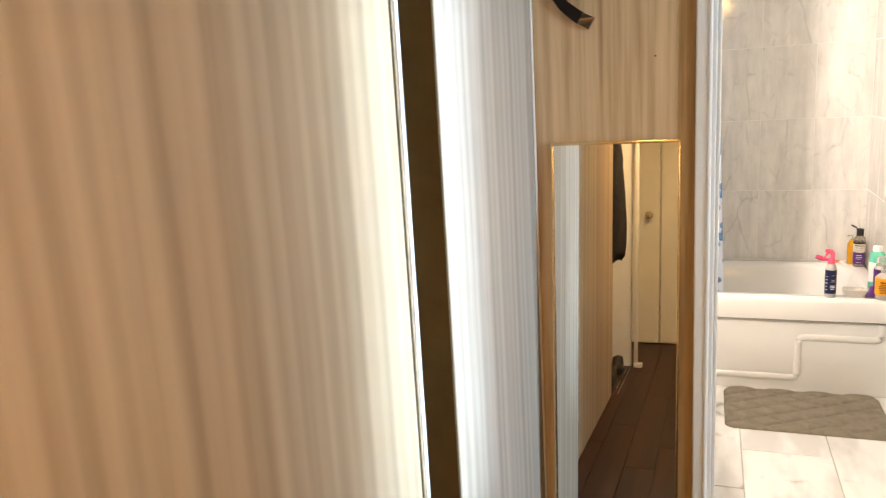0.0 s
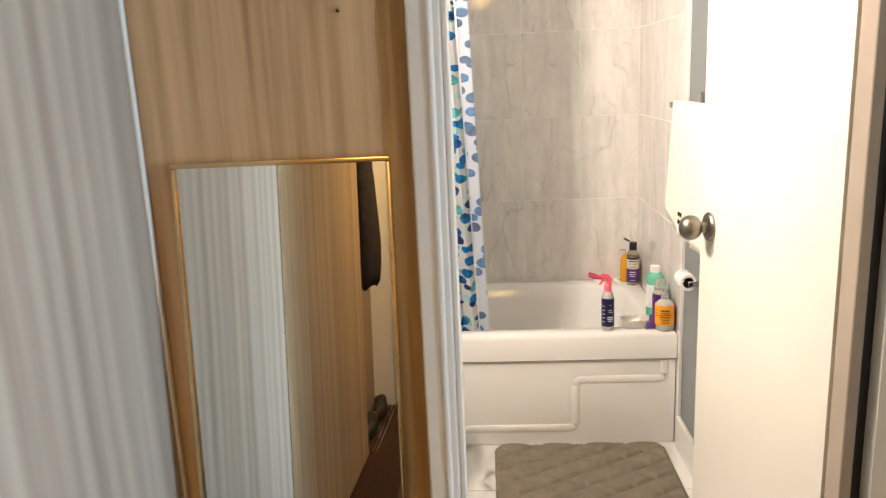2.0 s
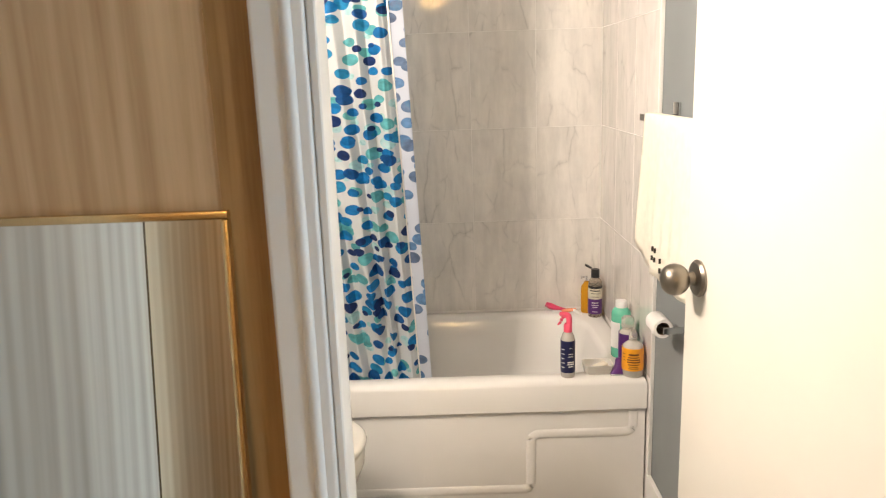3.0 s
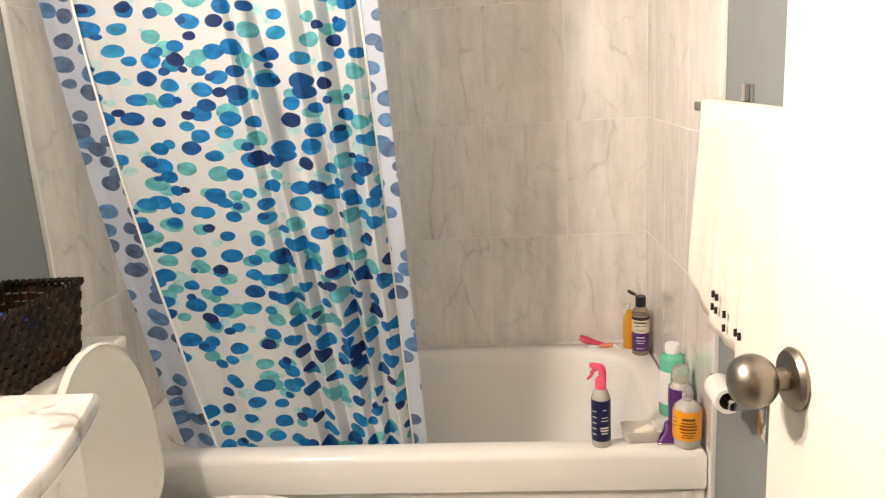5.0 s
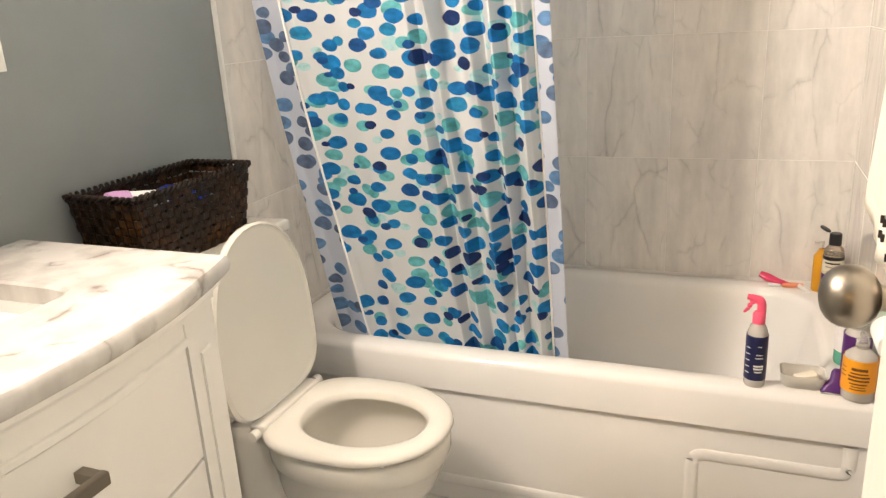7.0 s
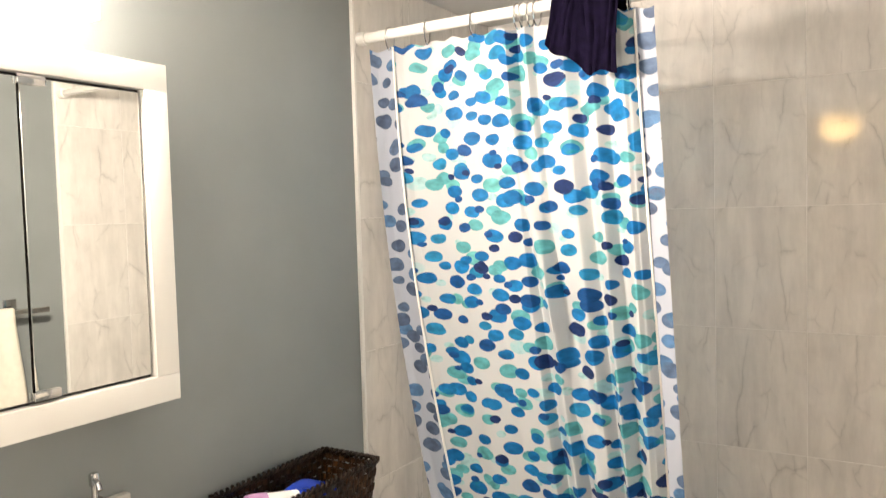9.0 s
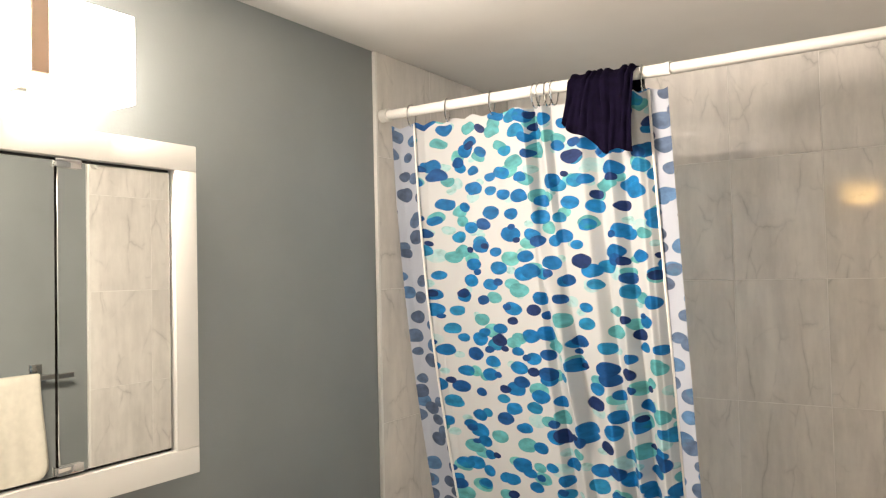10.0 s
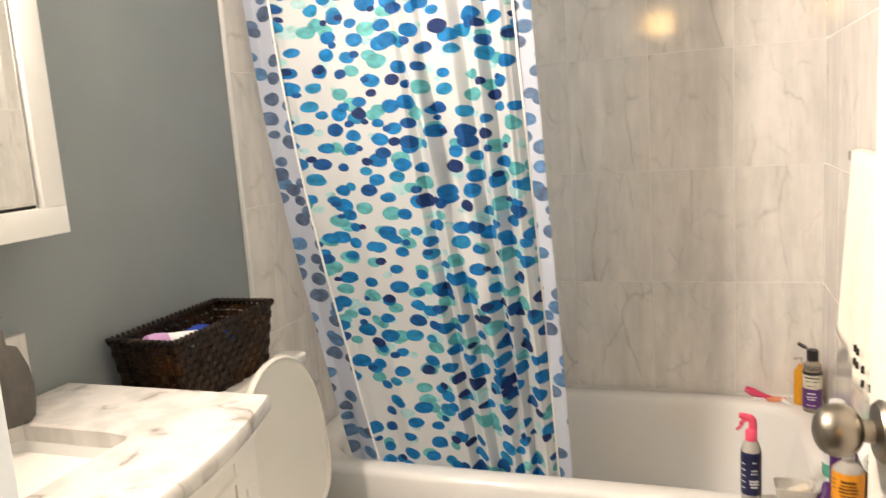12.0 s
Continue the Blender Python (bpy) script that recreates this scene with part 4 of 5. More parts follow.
def hall_end():
    d = thing("door_2", (-0.80, -1.99, 0), "white flush hall door, closed, with a round brass knob", "door", kind="structure")
    part("leaf", box(-1.19, -0.495, -1.999, -1.96, 0.01, 2.05, 0.002, 1), DOOR_PAINT, d)
    kn = [(0.001, 0.0), (0.03, 0.0), (0.03, 0.006), (0.012, 0.010), (0.012, 0.028), (0.024, 0.034), (0.027, 0.046), (0.020, 0.058), (0.001, 0.061)]
    part("knob", loft([[(-0.574 + r * math.cos(2 * math.pi * i / 20), -1.96 + y, 1.0 + r * math.sin(2 * math.pi * i / 20)) for i in range(20)] for r, y in kn]), GOLD, d, "round brass knob")
    e = thing("door_3", (-0.10, -1.99, 0), "white flush hall closet door, closed", "door", kind="structure")
    part("leaf", box(-0.485, 0.21, -1.999, -1.97, 0.01, 2.05, 0.002, 1), DOOR_PAINT, e)
    t = thing("closet_trim", (-0.56, -1.1, 0), "narrow white closet opening trim with a floor foot", "trim", kind="structure")
    part("post", box(-0.60, -0.575, -1.12, -1.09, 0.0, 2.2, 0.003, 2), WHITE_PAINT, t)
    part("foot", box(-0.60, -0.545, -1.13, -1.08, 0.0, 0.03, 0.006, 2), WHITE_PAINT, t)
    # floor track of the sliding doors
    r = thing("door_track", (-0.63, -0.7, 0), "grooved metal floor track of the sliding closet doors", "door track")
    for x in (-0.660, -0.640, -0.620):
        part("rail", box(x, x + 0.005, -1.08, -0.32, 0.0, 0.008, 0.001, 1), CHROME, r)
    lamp = thing("ceiling_lamp", (-0.10, -0.6, 2.12), "lit warm glass drum ceiling lamp in the hall", "ceiling lamp")
    shade = [(0.118, 2.125), (0.120, 2.122), (0.126, 2.122), (0.130, 2.128), (0.132, 2.262), (0.122, 2.262)]
    loops = [[(-0.10 + r * math.cos(2 * math.pi * i / 28), -0.6 + r * math.sin(2 * math.pi * i / 28), z) for i in range(28)] for r, z in shade]
    part("shade", loft(loops, wrap=True), emitter("lit_warm_glass", (1.0, 0.60, 0.19), 20.0), lamp, "lit warm glass drum shade, open below")
    part("rim", lathe(-0.10, -0.6, [(0.134, 2.2625), (0.136, 2.270), (0.134, 2.2855), (0.001, 2.2855)], 28), NICKEL, lamp)


hall_end()


def coat():
    c = thing("coat", (-0.68, -0.68, 0.74), "dark grey coat hanging from a hook in the closet opening", "coat")
    loops = []
    for z, w, d in ((1.48, 0.010, 0.012), (1.45, 0.05, 0.03), (1.36, 0.10, 0.045), (1.18, 0.13, 0.052), (0.98, 0.145, 0.06), (0.86, 0.15, 0.06), (0.78, 0.14, 0.055), (0.76, 0.12, 0.045)):
        loops.append([(-0.680 + d * math.cos(a) * (1 + 0.18 * math.sin(5 * a + z * 9)), -0.68 + w * math.sin(a), z + 0.02 * math.sin(3 * a)) for a in [2 * math.pi * i / 28 for i in range(28)]])
    part("cloth", loft(loops), plain("charcoal_wool", (0.030, 0.028, 0.030), 0.95, vary=0.2, scale=30, grain=400, bumps=0.4, spec=0.1), c, angle=80)
    part("hook", tube([(-0.747, -0.68, 1.50), (-0.70, -0.68, 1.51), (-0.675, -0.68, 1.495), (-0.680, -0.68, 1.47)], 0.004, 8), CHROME, c, "small metal hook")
    for xx, yy in ((-0.690, -0.94), (-0.695, -0.62)):
        s = thing("shoe", (xx, yy, 0), "black low shoe standing on the closet floor", "shoe", "shoes in the closet")
        up = [[(xx + 0.040 * math.sin(a) * f, yy + 0.12 * math.cos(a) * f, z + (0.03 if math.cos(a) < -0.2 and z > 0.04 else 0)) for a in [2 * math.pi * i / 20 for i in range(20)]] for z, f in ((0.014, 1.0), (0.035, 1.0), (0.055, 0.85), (0.065, 0.5))]
        part("upper", loft(up), plain("black_leather", (0.012, 0.012, 0.014), 0.5), s, angle=70)
        part("sole", loft([[(xx + 0.043 * math.sin(a), yy + 0.125 * math.cos(a), z) for a in [2 * math.pi * i / 20 for i in range(20)]] for z in (0.0, 0.014)]), BLACK, s)


coat()


# ---- bath mat ----
def bath_mat():
    cx, cy, hx, hy = 0.257, 3.291, 0.317, 0.214
    nx, ny = 150, 100
    bm = bmesh.new()
    rows = []
    for j in range(ny + 1):
        row = []
        for i in range(nx + 1):
            u, v = i / nx * 2 - 1, j / ny * 2 - 1
            r = 0.04
            x, y = u * hx, v * hy
            dx, dy = max(0, abs(x) - (hx - r)), max(0, abs(y) - (hy - r))
            q = math.hypot(dx, dy)
            m = max(dx, dy)
            if q > 0 and m > 0:
                x = math.copysign(min(abs(x), hx - r) + dx * m / q, x)
                y = math.copysign(min(abs(y), hy - r) + dy * m / q, y)
            edge = min(1.0, (r - m) / 0.016) if m > 0 else 1.0
            a = (x * 0.52 + y * 0.86) / 0.083
            b = (x * 0.52 - y * 0.86) / 0.083
            g = min(abs(a - round(a)), abs(b - round(b))) * 0.083
            puff = 1 - math.exp(-(g / 0.009) ** 1.2)
            lum = noise.noise((x * 14, y * 14, 0)) * 0.0015
            z = 0.002 + math.sqrt(max(0, edge)) * (0.003 + 0.017 * puff + lum)
            row.append(bm.verts.new((cx + x, cy + y, z)))
        rows.append(row)
    for j in range(ny):
        for i in range(nx):
            bm.faces.new((rows[j][i], rows[j][i + 1], rows[j + 1][i + 1], rows[j + 1][i]))
    ring = rows[0] + [r_[-1] for r_ in rows[1:]] + rows[-1][-2::-1] + [r_[0] for r_ in rows[-2:0:-1]]
    low = [bm.verts.new((v.co.x, v.co.y, 0.0005)) for v in ring]
    for i in range(len(ring)):
        j = (i + 1) % len(ring)
        bm.faces.new((ring[i], low[i], low[j], ring[j]))
    bm.faces.new(low)
    solo("bath_mat", bm, MAT_CLOTH, "taupe quilted bath mat lying before the tub", "bath mat", angle=80)


bath_mat()


# ---- towel bar, towel, paper holder ----
def towel_set():
    b = thing("towel_bar", (0.58, 3.0, 1.26), "square chrome towel bar on the grey wall", "towel bar")
    part("bar", box(0.540, 0.552, 2.72, 3.380, 1.260, 1.278, 0.001, 1), CHROME, b)
    for y in (3.330, 2.76):
        p = part("post", box(0.552, 0.627, y - 0.008, y + 0.008, 1.262, 1.276, 0.001, 1), CHROME, b)
        part("wall_plate", box(0.622, 0.631, y - 0.022, y + 0.022, 1.256, 1.308, 0.002, 2), CHROME, p)

    def sheet():
        bm = bmesh.new()
        n, mrows = 44, 40
        rows = []
        for j in range(mrows + 1):
            s = j / mrows * 2 - 1
            row = []
            for i in range(n + 1):
                u = i / n
                y = 3.292 - u * 0.46
                fold = 0.004 * math.sin(u * 19 + 1) + 0.003 * math.sin(u * 41)
                if abs(s) < 0.1:
                    a = s / 0.1 * math.pi / 2
                    x, z = 0.546 - 0.0115 * math.sin(a), 1.2795 + 0.003 * math.cos(a)
                else:
                    q = (abs(s) - 0.1) / 0.9
                    x = 0.546 - math.copysign(0.0125 + (0.006 + fold) * q + (0.004 * q if s > 0 else 0), s)
                    z = 1.2795 - q * (0.385 if s > 0 else 0.34) * (1 - 0.16 * math.exp(-u * 9)) - 0.012 * math.sin(u * 2.2) * q
                    y += 0.022 * q * (1 if u < 0.1 else 0.9 - u) * math.sin(q * 2)
                row.append(bm.verts.new((x, y, z)))
            rows.append(row)
        for j in range(mrows):
            for i in range(n):
                bm.faces.new((rows[j][i], rows[j][i + 1], rows[j + 1][i + 1], rows[j + 1][i]))
        return bm

    t = thing("towel", (0.53, 3.03, 0.90), "cream terry towel with small dark squares near its hem", "towel")
    cloth = part("cloth", sheet(), TOWEL_CLOTH, t, angle=80)
    mod = cloth.modifiers.new("thickness", "SOLIDIFY")
    mod.thickness, mod.offset = 0.004, 1.0
    ink = plain("dark_brown_thread", (0.02, 0.015, 0.012), 0.9)
    marks = [(3.128, 0.962), (3.106, 0.962), (3.131, 0.938), (3.109, 0.938), (3.062, 0.946), (3.062, 0.922), (3.000, 0.936), (2.982, 0.936)]
    for y, z in marks:
        part("square", box(0.5115, 0.5165, y - 0.0019, y + 0.0019, z - 0.0115, z + 0.0005), ink, cloth, "dark woven square")

    h = thing("paper_holder", (0.60, 3.19, 0.66), "chrome toilet paper holder on the grey wall", "paper holder")
    part("wall_plate", box(0.622, 0.631, 3.150, 3.190, 0.655, 0.765, 0.002, 2), CHROME, h)
    part("arm", box(0.560, 0.623, 3.163, 3.177, 0.715, 0.731, 0.002, 2), CHROME, h)
    part("rod", tube([(0.568, 3.165, 0.723), (0.568, 3.310, 0.723)], 0.007, 12), CHROME, h)
    r = thing("toilet_roll", (0.568, 3.25, 0.686), "small white toilet paper roll on its holder", "toilet paper")
    n = 24
    loops = [[(0.568 + rr * math.cos(2 * math.pi * i / n), y, 0.720 + rr * math.sin(2 * math.pi * i / n)) for i in range(n)] for rr, y in ((0.018, 3.195), (0.0255, 3.195), (0.027, 3.198), (0.027, 3.270), (0.0255, 3.272), (0.018, 3.272))]
    part("paper", loft(loops, wrap=True), plain("tissue", (0.82, 0.81, 0.79), 0.95, vary=0.03, grain=300, bumps=0.3), r)
    loops = [[(0.568 + rr * math.cos(2 * math.pi * i / n), y, 0.720 + rr * math.sin(2 * math.pi * i / n)) for i in range(n)] for rr, y in ((0.0177, 3.197), (0.0177, 3.270))]
    part("core", loft(loops, cap=(False, False)), plain("cardboard", (0.20, 0.13, 0.08), 0.9), r, "brown cardboard core")


towel_set()

# ---- bottles and small things round the tub ----
RIM = 0.4475
CLEAR = glass("clear_plastic", (0.93, 0.92, 0.88), 0.12, 0.75)
MILKY = glass("milky_plastic", (0.70, 0.67, 0.62), 0.22, 0.35)
INK_NAVY = plain("navy_label", (0.008, 0.011, 0.065), 0.35, vary=0.1)
INK_PURPLE = plain("purple_label", (0.085, 0.02, 0.16), 0.35, vary=0.1)
INK_ORANGE = plain("orange_label", (0.85, 0.36, 0.015), 0.35, vary=0.05)
INK_WHITE = plain("white_print", (0.80, 0.80, 0.80), 0.4)
INK_BROWN = plain("brown_print", (0.16, 0.06, 0.01), 0.5)
PINK = plain("pink_plastic", (0.85, 0.10, 0.19), 0.3, vary=0.04)
TEAL = glass("teal_plastic", (0.20, 0.72, 0.52), 0.15, 0.35)
AMBER = glass("amber_liquid", (0.85, 0.42, 0.03), 0.1, 0.3)
HONEY = glass("clear_gel", (0.72, 0.64, 0.53), 0.08, 0.75)


def label_patch(x, y, r, z0, z1, a0, a1, n=24):
    """A thin sleeve round a bottle between two angles."""
    bm = bmesh.new()
    rows = []
    for rr in (r, r + 0.0006):
        rows.append([[bm.verts.new((x + rr * math.cos(a0 + (a1 - a0) * i / n), y + rr * math.sin(a0 + (a1 - a0) * i / n), z)) for i in range(n + 1)] for z in (z0, z1)])
    for lo, hi in rows:
        for i in range(n):
            bm.faces.new((lo[i], lo[i + 1], hi[i + 1], hi[i]))
    return bm


def text_bars(parent, x, y, r, rows, a_mid, mat):
    """Lines of small print, too small to read: bars of their size."""
    for z, h, span, shift in rows:
        part("print", label_patch(x, y, r, z, z + h, a_mid + shift - span / 2, a_mid + shift + span / 2, 8), mat, parent)


def spray_bottle():
    x, y = 0.373, 3.549
    b = thing("spray_bottle", (x, y, RIM), "clear spray bottle with navy label and pink trigger", "spray bottle")
    part("body", lathe(x, y, [(0.001, RIM), (0.0205, RIM), (0.0225, RIM + 0.004), (0.0225, RIM + 0.118), (0.0212, RIM + 0.130), (0.017, RIM + 0.143), (0.0115, RIM + 0.150), (0.0115, RIM + 0.158), (0.001, RIM + 0.158)], 28), MILKY, b)
    lab = part("label", label_patch(x, y, 0.0228, RIM + 0.018, RIM + 0.124, 0, 2 * math.pi, 36), INK_NAVY, b, "navy printed label")
    text_bars(lab, x, y, 0.0236, [(RIM + 0.100, 0.002, 0.35, 0.35), (RIM + 0.080, 0.002, 0.6, 0.35), (RIM + 0.072, 0.002, 0.7, 0.35), (RIM + 0.052, 0.004, 0.9, 0.35), (RIM + 0.045, 0.004, 0.9, 0.35), (RIM + 0.038, 0.003, 0.7, 0.35),
                                  (RIM + 0.095, 0.002, 0.5, -0.75), (RIM + 0.080, 0.002, 0.5, -0.75), (RIM + 0.065, 0.002, 0.5, -0.75), (RIM + 0.050, 0.002, 0.5, -0.75), (RIM + 0.035, 0.002, 0.5, -0.75)], -math.pi / 2 - 0.1, INK_WHITE)
    h = part("collar", lathe(x, y, [(0.001, RIM + 0.150), (0.0135, RIM + 0.150), (0.0135, RIM + 0.172), (0.010, RIM + 0.177), (0.001, RIM + 0.177)], 20), PINK, b, "pink collar")
    head = rounded_path([(x + 0.004, y, RIM + 0.172), (x + 0.004, y, RIM + 0.203), (x - 0.021, y, RIM + 0.209)], 0.013, 6)
    tr = part("trigger_head", tube(head, [0.0095, 0.0095, 0.0095, 0.0098, 0.0100, 0.0100, 0.0095, 0.0088, 0.0078], 12, flat=0.8), PINK, b, "pink trigger head")
    part("nozzle", tube([(x - 0.021, y, RIM + 0.209), (x - 0.026, y, RIM + 0.210)], 0.0065, 12), PINK, tr)
    lever = rounded_path([(x - 0.006, y, RIM + 0.202), (x - 0.020, y, RIM + 0.195), (x - 0.021, y, RIM + 0.184), (x - 0.032, y, RIM + 0.173)], 0.005, 3)
    part("trigger", tube(lever, [0.0055] * 3 + [0.005] * 4 + [0.004] * 2 + [0.003], 8), PINK, tr)


spray_bottle()


def soap_dish():
    x, y = 0.472, 3.572
    d = thing("soap_dish", (x, y, RIM), "clear plastic soap dish on the tub rim", "soap dish")
    part("dish", loft([rrect(x, y, 0.034, 0.022, 0.010, RIM), rrect(x, y, 0.043, 0.029, 0.012, RIM + 0.010), rrect(x, y, 0.047, 0.033, 0.013, RIM + 0.034), rrect(x, y, 0.0445, 0.0305, 0.011, RIM + 0.034), rrect(x, y, 0.040, 0.026, 0.010, RIM + 0.013), rrect(x, y, 0.030, 0.018, 0.008, RIM + 0.005)]), glass("frosted_plastic", (0.90, 0.88, 0.83), 0.35, 0.55), d)
    s = box(-0.024, 0.024, -0.014, 0.014, 0, 0.016, 0.005, 3)
    bmesh.ops.transform(s, matrix=Matrix.Translation((x + 0.010, y - 0.003, RIM + 0.0135)) @ Matrix.Rotation(radians(18), 4, "Z") @ Matrix.Rotation(radians(-14), 4, "Y"), verts=s.verts)
    solo("soap_bar", s, plain("cream_soap", (0.80, 0.74, 0.62), 0.5), "cream soap bar lying in the clear dish", "soap")
    r = thing("razor", (0.533, 3.550, RIM), "purple plastic razor standing on its metal head", "razor")
    part("body", loft([rrect(0.533, 3.545, 0.024, 0.008, 0.006, RIM + 0.006), rrect(0.533, 3.550, 0.020, 0.010, 0.008, RIM + 0.016), rrect(0.537, 3.560, 0.011, 0.010, 0.008, RIM + 0.026), rrect(0.540, 3.568, 0.011, 0.009, 0.008, RIM + 0.042), rrect(0.540, 3.570, 0.007, 0.005, 0.004, RIM + 0.047)]), INK_PURPLE, r, angle=60)
    part("blade", box(0.508, 0.558, 3.535, 3.550, RIM + 0.0005, RIM + 0.0055, 0.001, 1), CHROME, r, "shiny metal edge")


soap_dish()


def bottle(name, x, y, r, shoulder, neck_r, top, mat, label, sy=1.0):
    b = thing(name, (x, y, RIM), label, "bottle")
    z = RIM
    prof = [(0.001, z), (r * 0.92, z), (r, z + 0.005), (r, z + shoulder - 0.014), (r * 0.93, z + shoulder - 0.004), (r * 0.62, z + shoulder + 0.006), (neck_r, z + shoulder + 0.012), (neck_r, z + top), (0.001, z + top)]
    part("body", lathe(x, y, prof, 30, sy=sy), mat, b)
    return b


def bottles():
    base_z = RIM
    x, y = 0.579, 3.546
    b = bottle("bottle", x, y, 0.0335, 0.103, 0.012, 0.122, MILKY, "clear bottle with orange label and pump nozzle")
    lab = part("label", label_patch(x, y, 0.0338, base_z + 0.022, base_z + 0.096, 0, 2 * math.pi, 36), INK_ORANGE, b, "bright orange printed label")
    text_bars(lab, x, y, 0.0347, [(base_z + 0.074, 0.006, 0.9, 0.0), (base_z + 0.066, 0.003, 1.0, 0), (base_z + 0.058, 0.004, 1.2, 0), (base_z + 0.050, 0.004, 1.2, 0), (base_z + 0.042, 0.003, 1.0, 0), (base_z + 0.036, 0.002, 0.8, 0), (base_z + 0.030, 0.002, 0.9, 0),
                                  (base_z + 0.076, 0.0015, 0.4, -1.0), (base_z + 0.066, 0.0015, 0.4, -1.0), (base_z + 0.056, 0.0015, 0.4, -1.0)], -math.pi / 2 - 0.15, INK_BROWN)
    part("nozzle", lathe(x, y, [(0.0135, base_z + 0.116), (0.0135, base_z + 0.135), (0.009, base_z + 0.139), (0.0065, base_z + 0.150), (0.001, base_z + 0.151)], 18), CLEAR, b, "clear pump nozzle")
    x, y = 0.583, 3.632
    b = bottle("bottle", x, y, 0.029, 0.118, 0.020, 0.135, MILKY, "milky bottle with purple label and clear cap")
    part("label", label_patch(x, y, 0.0293, base_z + 0.02, base_z + 0.112, 0, 2 * math.pi, 36), INK_PURPLE, b, "purple label")
    part("cap", lathe(x, y, [(0.021, base_z + 0.130), (0.021, base_z + 0.160), (0.015, base_z + 0.166), (0.001, base_z + 0.166)], 20), CLEAR, b, "clear domed cap")
    x, y = 0.580, 3.715
    b = bottle("bottle", x, y, 0.032, 0.165, 0.016, 0.176, TEAL, "green mouthwash-coloured bottle with a white cap")
    part("label", label_patch(x, y, 0.0323, base_z + 0.035, base_z + 0.125, 1.9, 4.4, 24), INK_WHITE, b, "white paper label")
    part("cap", lathe(x, y, [(0.019, base_z + 0.172), (0.019, base_z + 0.192), (0.017, base_z + 0.196), (0.001, base_z + 0.196)], 20), INK_WHITE, b, "white ribbed cap")
    x, y = 0.580, 4.150
    b = bottle("bottle", x, y, 0.027, 0.150, 0.012, 0.165, HONEY, "clear gel bottle with purple label and open black cap")
    part("label", label_patch(x, y, 0.0273, base_z + 0.015, base_z + 0.075, 0, 2 * math.pi, 30), INK_PURPLE, b, "purple label")
    part("label", label_patch(x, y, 0.0273, base_z + 0.0755, base_z + 0.118, 0, 2 * math.pi, 30), plain("cream_label", (0.62, 0.58, 0.46), 0.5, vary=0.2, scale=60), b, "cream label")
    part("label", label_patch(x, y, 0.0273, base_z + 0.1185, base_z + 0.128, 0, 2 * math.pi, 30), BLACK, b, "black label band")
    text_bars(b, x, y, 0.0280, [(base_z + 0.060, 0.003, 0.9, 0.0), (base_z + 0.050, 0.002, 1.1, 0.0), (base_z + 0.042, 0.002, 0.8, 0.0), (base_z + 0.024, 0.0015, 0.9, 0.0)], -math.pi / 2 - 0.2, INK_WHITE)
    text_bars(b, x, y, 0.0280, [(base_z + 0.108, 0.004, 1.5, 0.0), (base_z + 0.098, 0.002, 1.2, 0.0), (base_z + 0.084, 0.0015, 1.0, 0.0)], -math.pi / 2 - 0.2, BLACK)
    c = part("cap", lathe(x, y, [(0.0165, base_z + 0.160), (0.0165, base_z + 0.190), (0.014, base_z + 0.193), (0.001, base_z + 0.193)], 20), BLACK, b, "black flip cap")
    fl = lathe(0, 0, [(0.001, 0), (0.015, 0), (0.0155, 0.006), (0.001, 0.007)], 18)
    bmesh.ops.transform(fl, matrix=Matrix.Translation((x - 0.030, y - 0.006, base_z + 0.203)) @ Matrix.Rotation(radians(28), 4, "Y"), verts=fl.verts)
    part("flip_lid", fl, BLACK, c, "black lid standing open")
    x, y = 0.556, 4.205
    b = bottle("bottle", x, y, 0.022, 0.112, 0.010, 0.128, AMBER, "amber pump bottle standing in the tub corner")
    part("pump", tube([(x, y, base_z + 0.125), (x, y, base_z + 0.148), (x - 0.022, y - 0.004, base_z + 0.146)], 0.0045, 8), CLEAR, b, "clear pump")


bottles()


def razors():
    p = thing("razor", (0.43, 4.215, RIM), "pink plastic razor lying on the tub rim", "razor")
    part("handle", tube([(0.395, 4.232, RIM + 0.030), (0.415, 4.226, RIM + 0.022), (0.445, 4.218, RIM + 0.014), (0.475, 4.212, RIM + 0.010)], [0.009, 0.013, 0.009, 0.005], 10, flat=1.3), plain("magenta_plastic", (0.62, 0.035, 0.12), 0.3), p)
    part("head", box(0.418, 0.452, 4.205, 4.214, RIM + 0.0005, RIM + 0.010, 0.003, 2), INK_WHITE, p, "white razor head")
    q = thing("razor", (0.49, 4.20, RIM), "orange and white plastic razor lying on the tub rim", "razor")
    part("handle", tube([(0.458, 4.208, RIM + 0.006), (0.482, 4.200, RIM + 0.011), (0.512, 4.192, RIM + 0.016)], [0.006, 0.008, 0.005], 10), plain("coral_plastic", (0.75, 0.25, 0.12), 0.4), q)
    hd = box(-0.019, 0.019, -0.006, 0.006, 0, 0.010, 0.002, 2)
    bmesh.ops.transform(hd, matrix=Matrix.Translation((0.512, 4.180, RIM + 0.004)) @ Matrix.Rotation(radians(35), 4, "Y"), verts=hd.verts)
    part("head", hd, INK_WHITE, q, "white razor head")
    s = box(-0.825, -0.790, 3.535, 3.565, RIM, RIM + 0.016, 0.007, 3)
    solo("soap_bar", s, plain("yellow_soap", (0.62, 0.55, 0.36), 0.5), "small yellowish soap at the tub's corner", "soap")


razors()

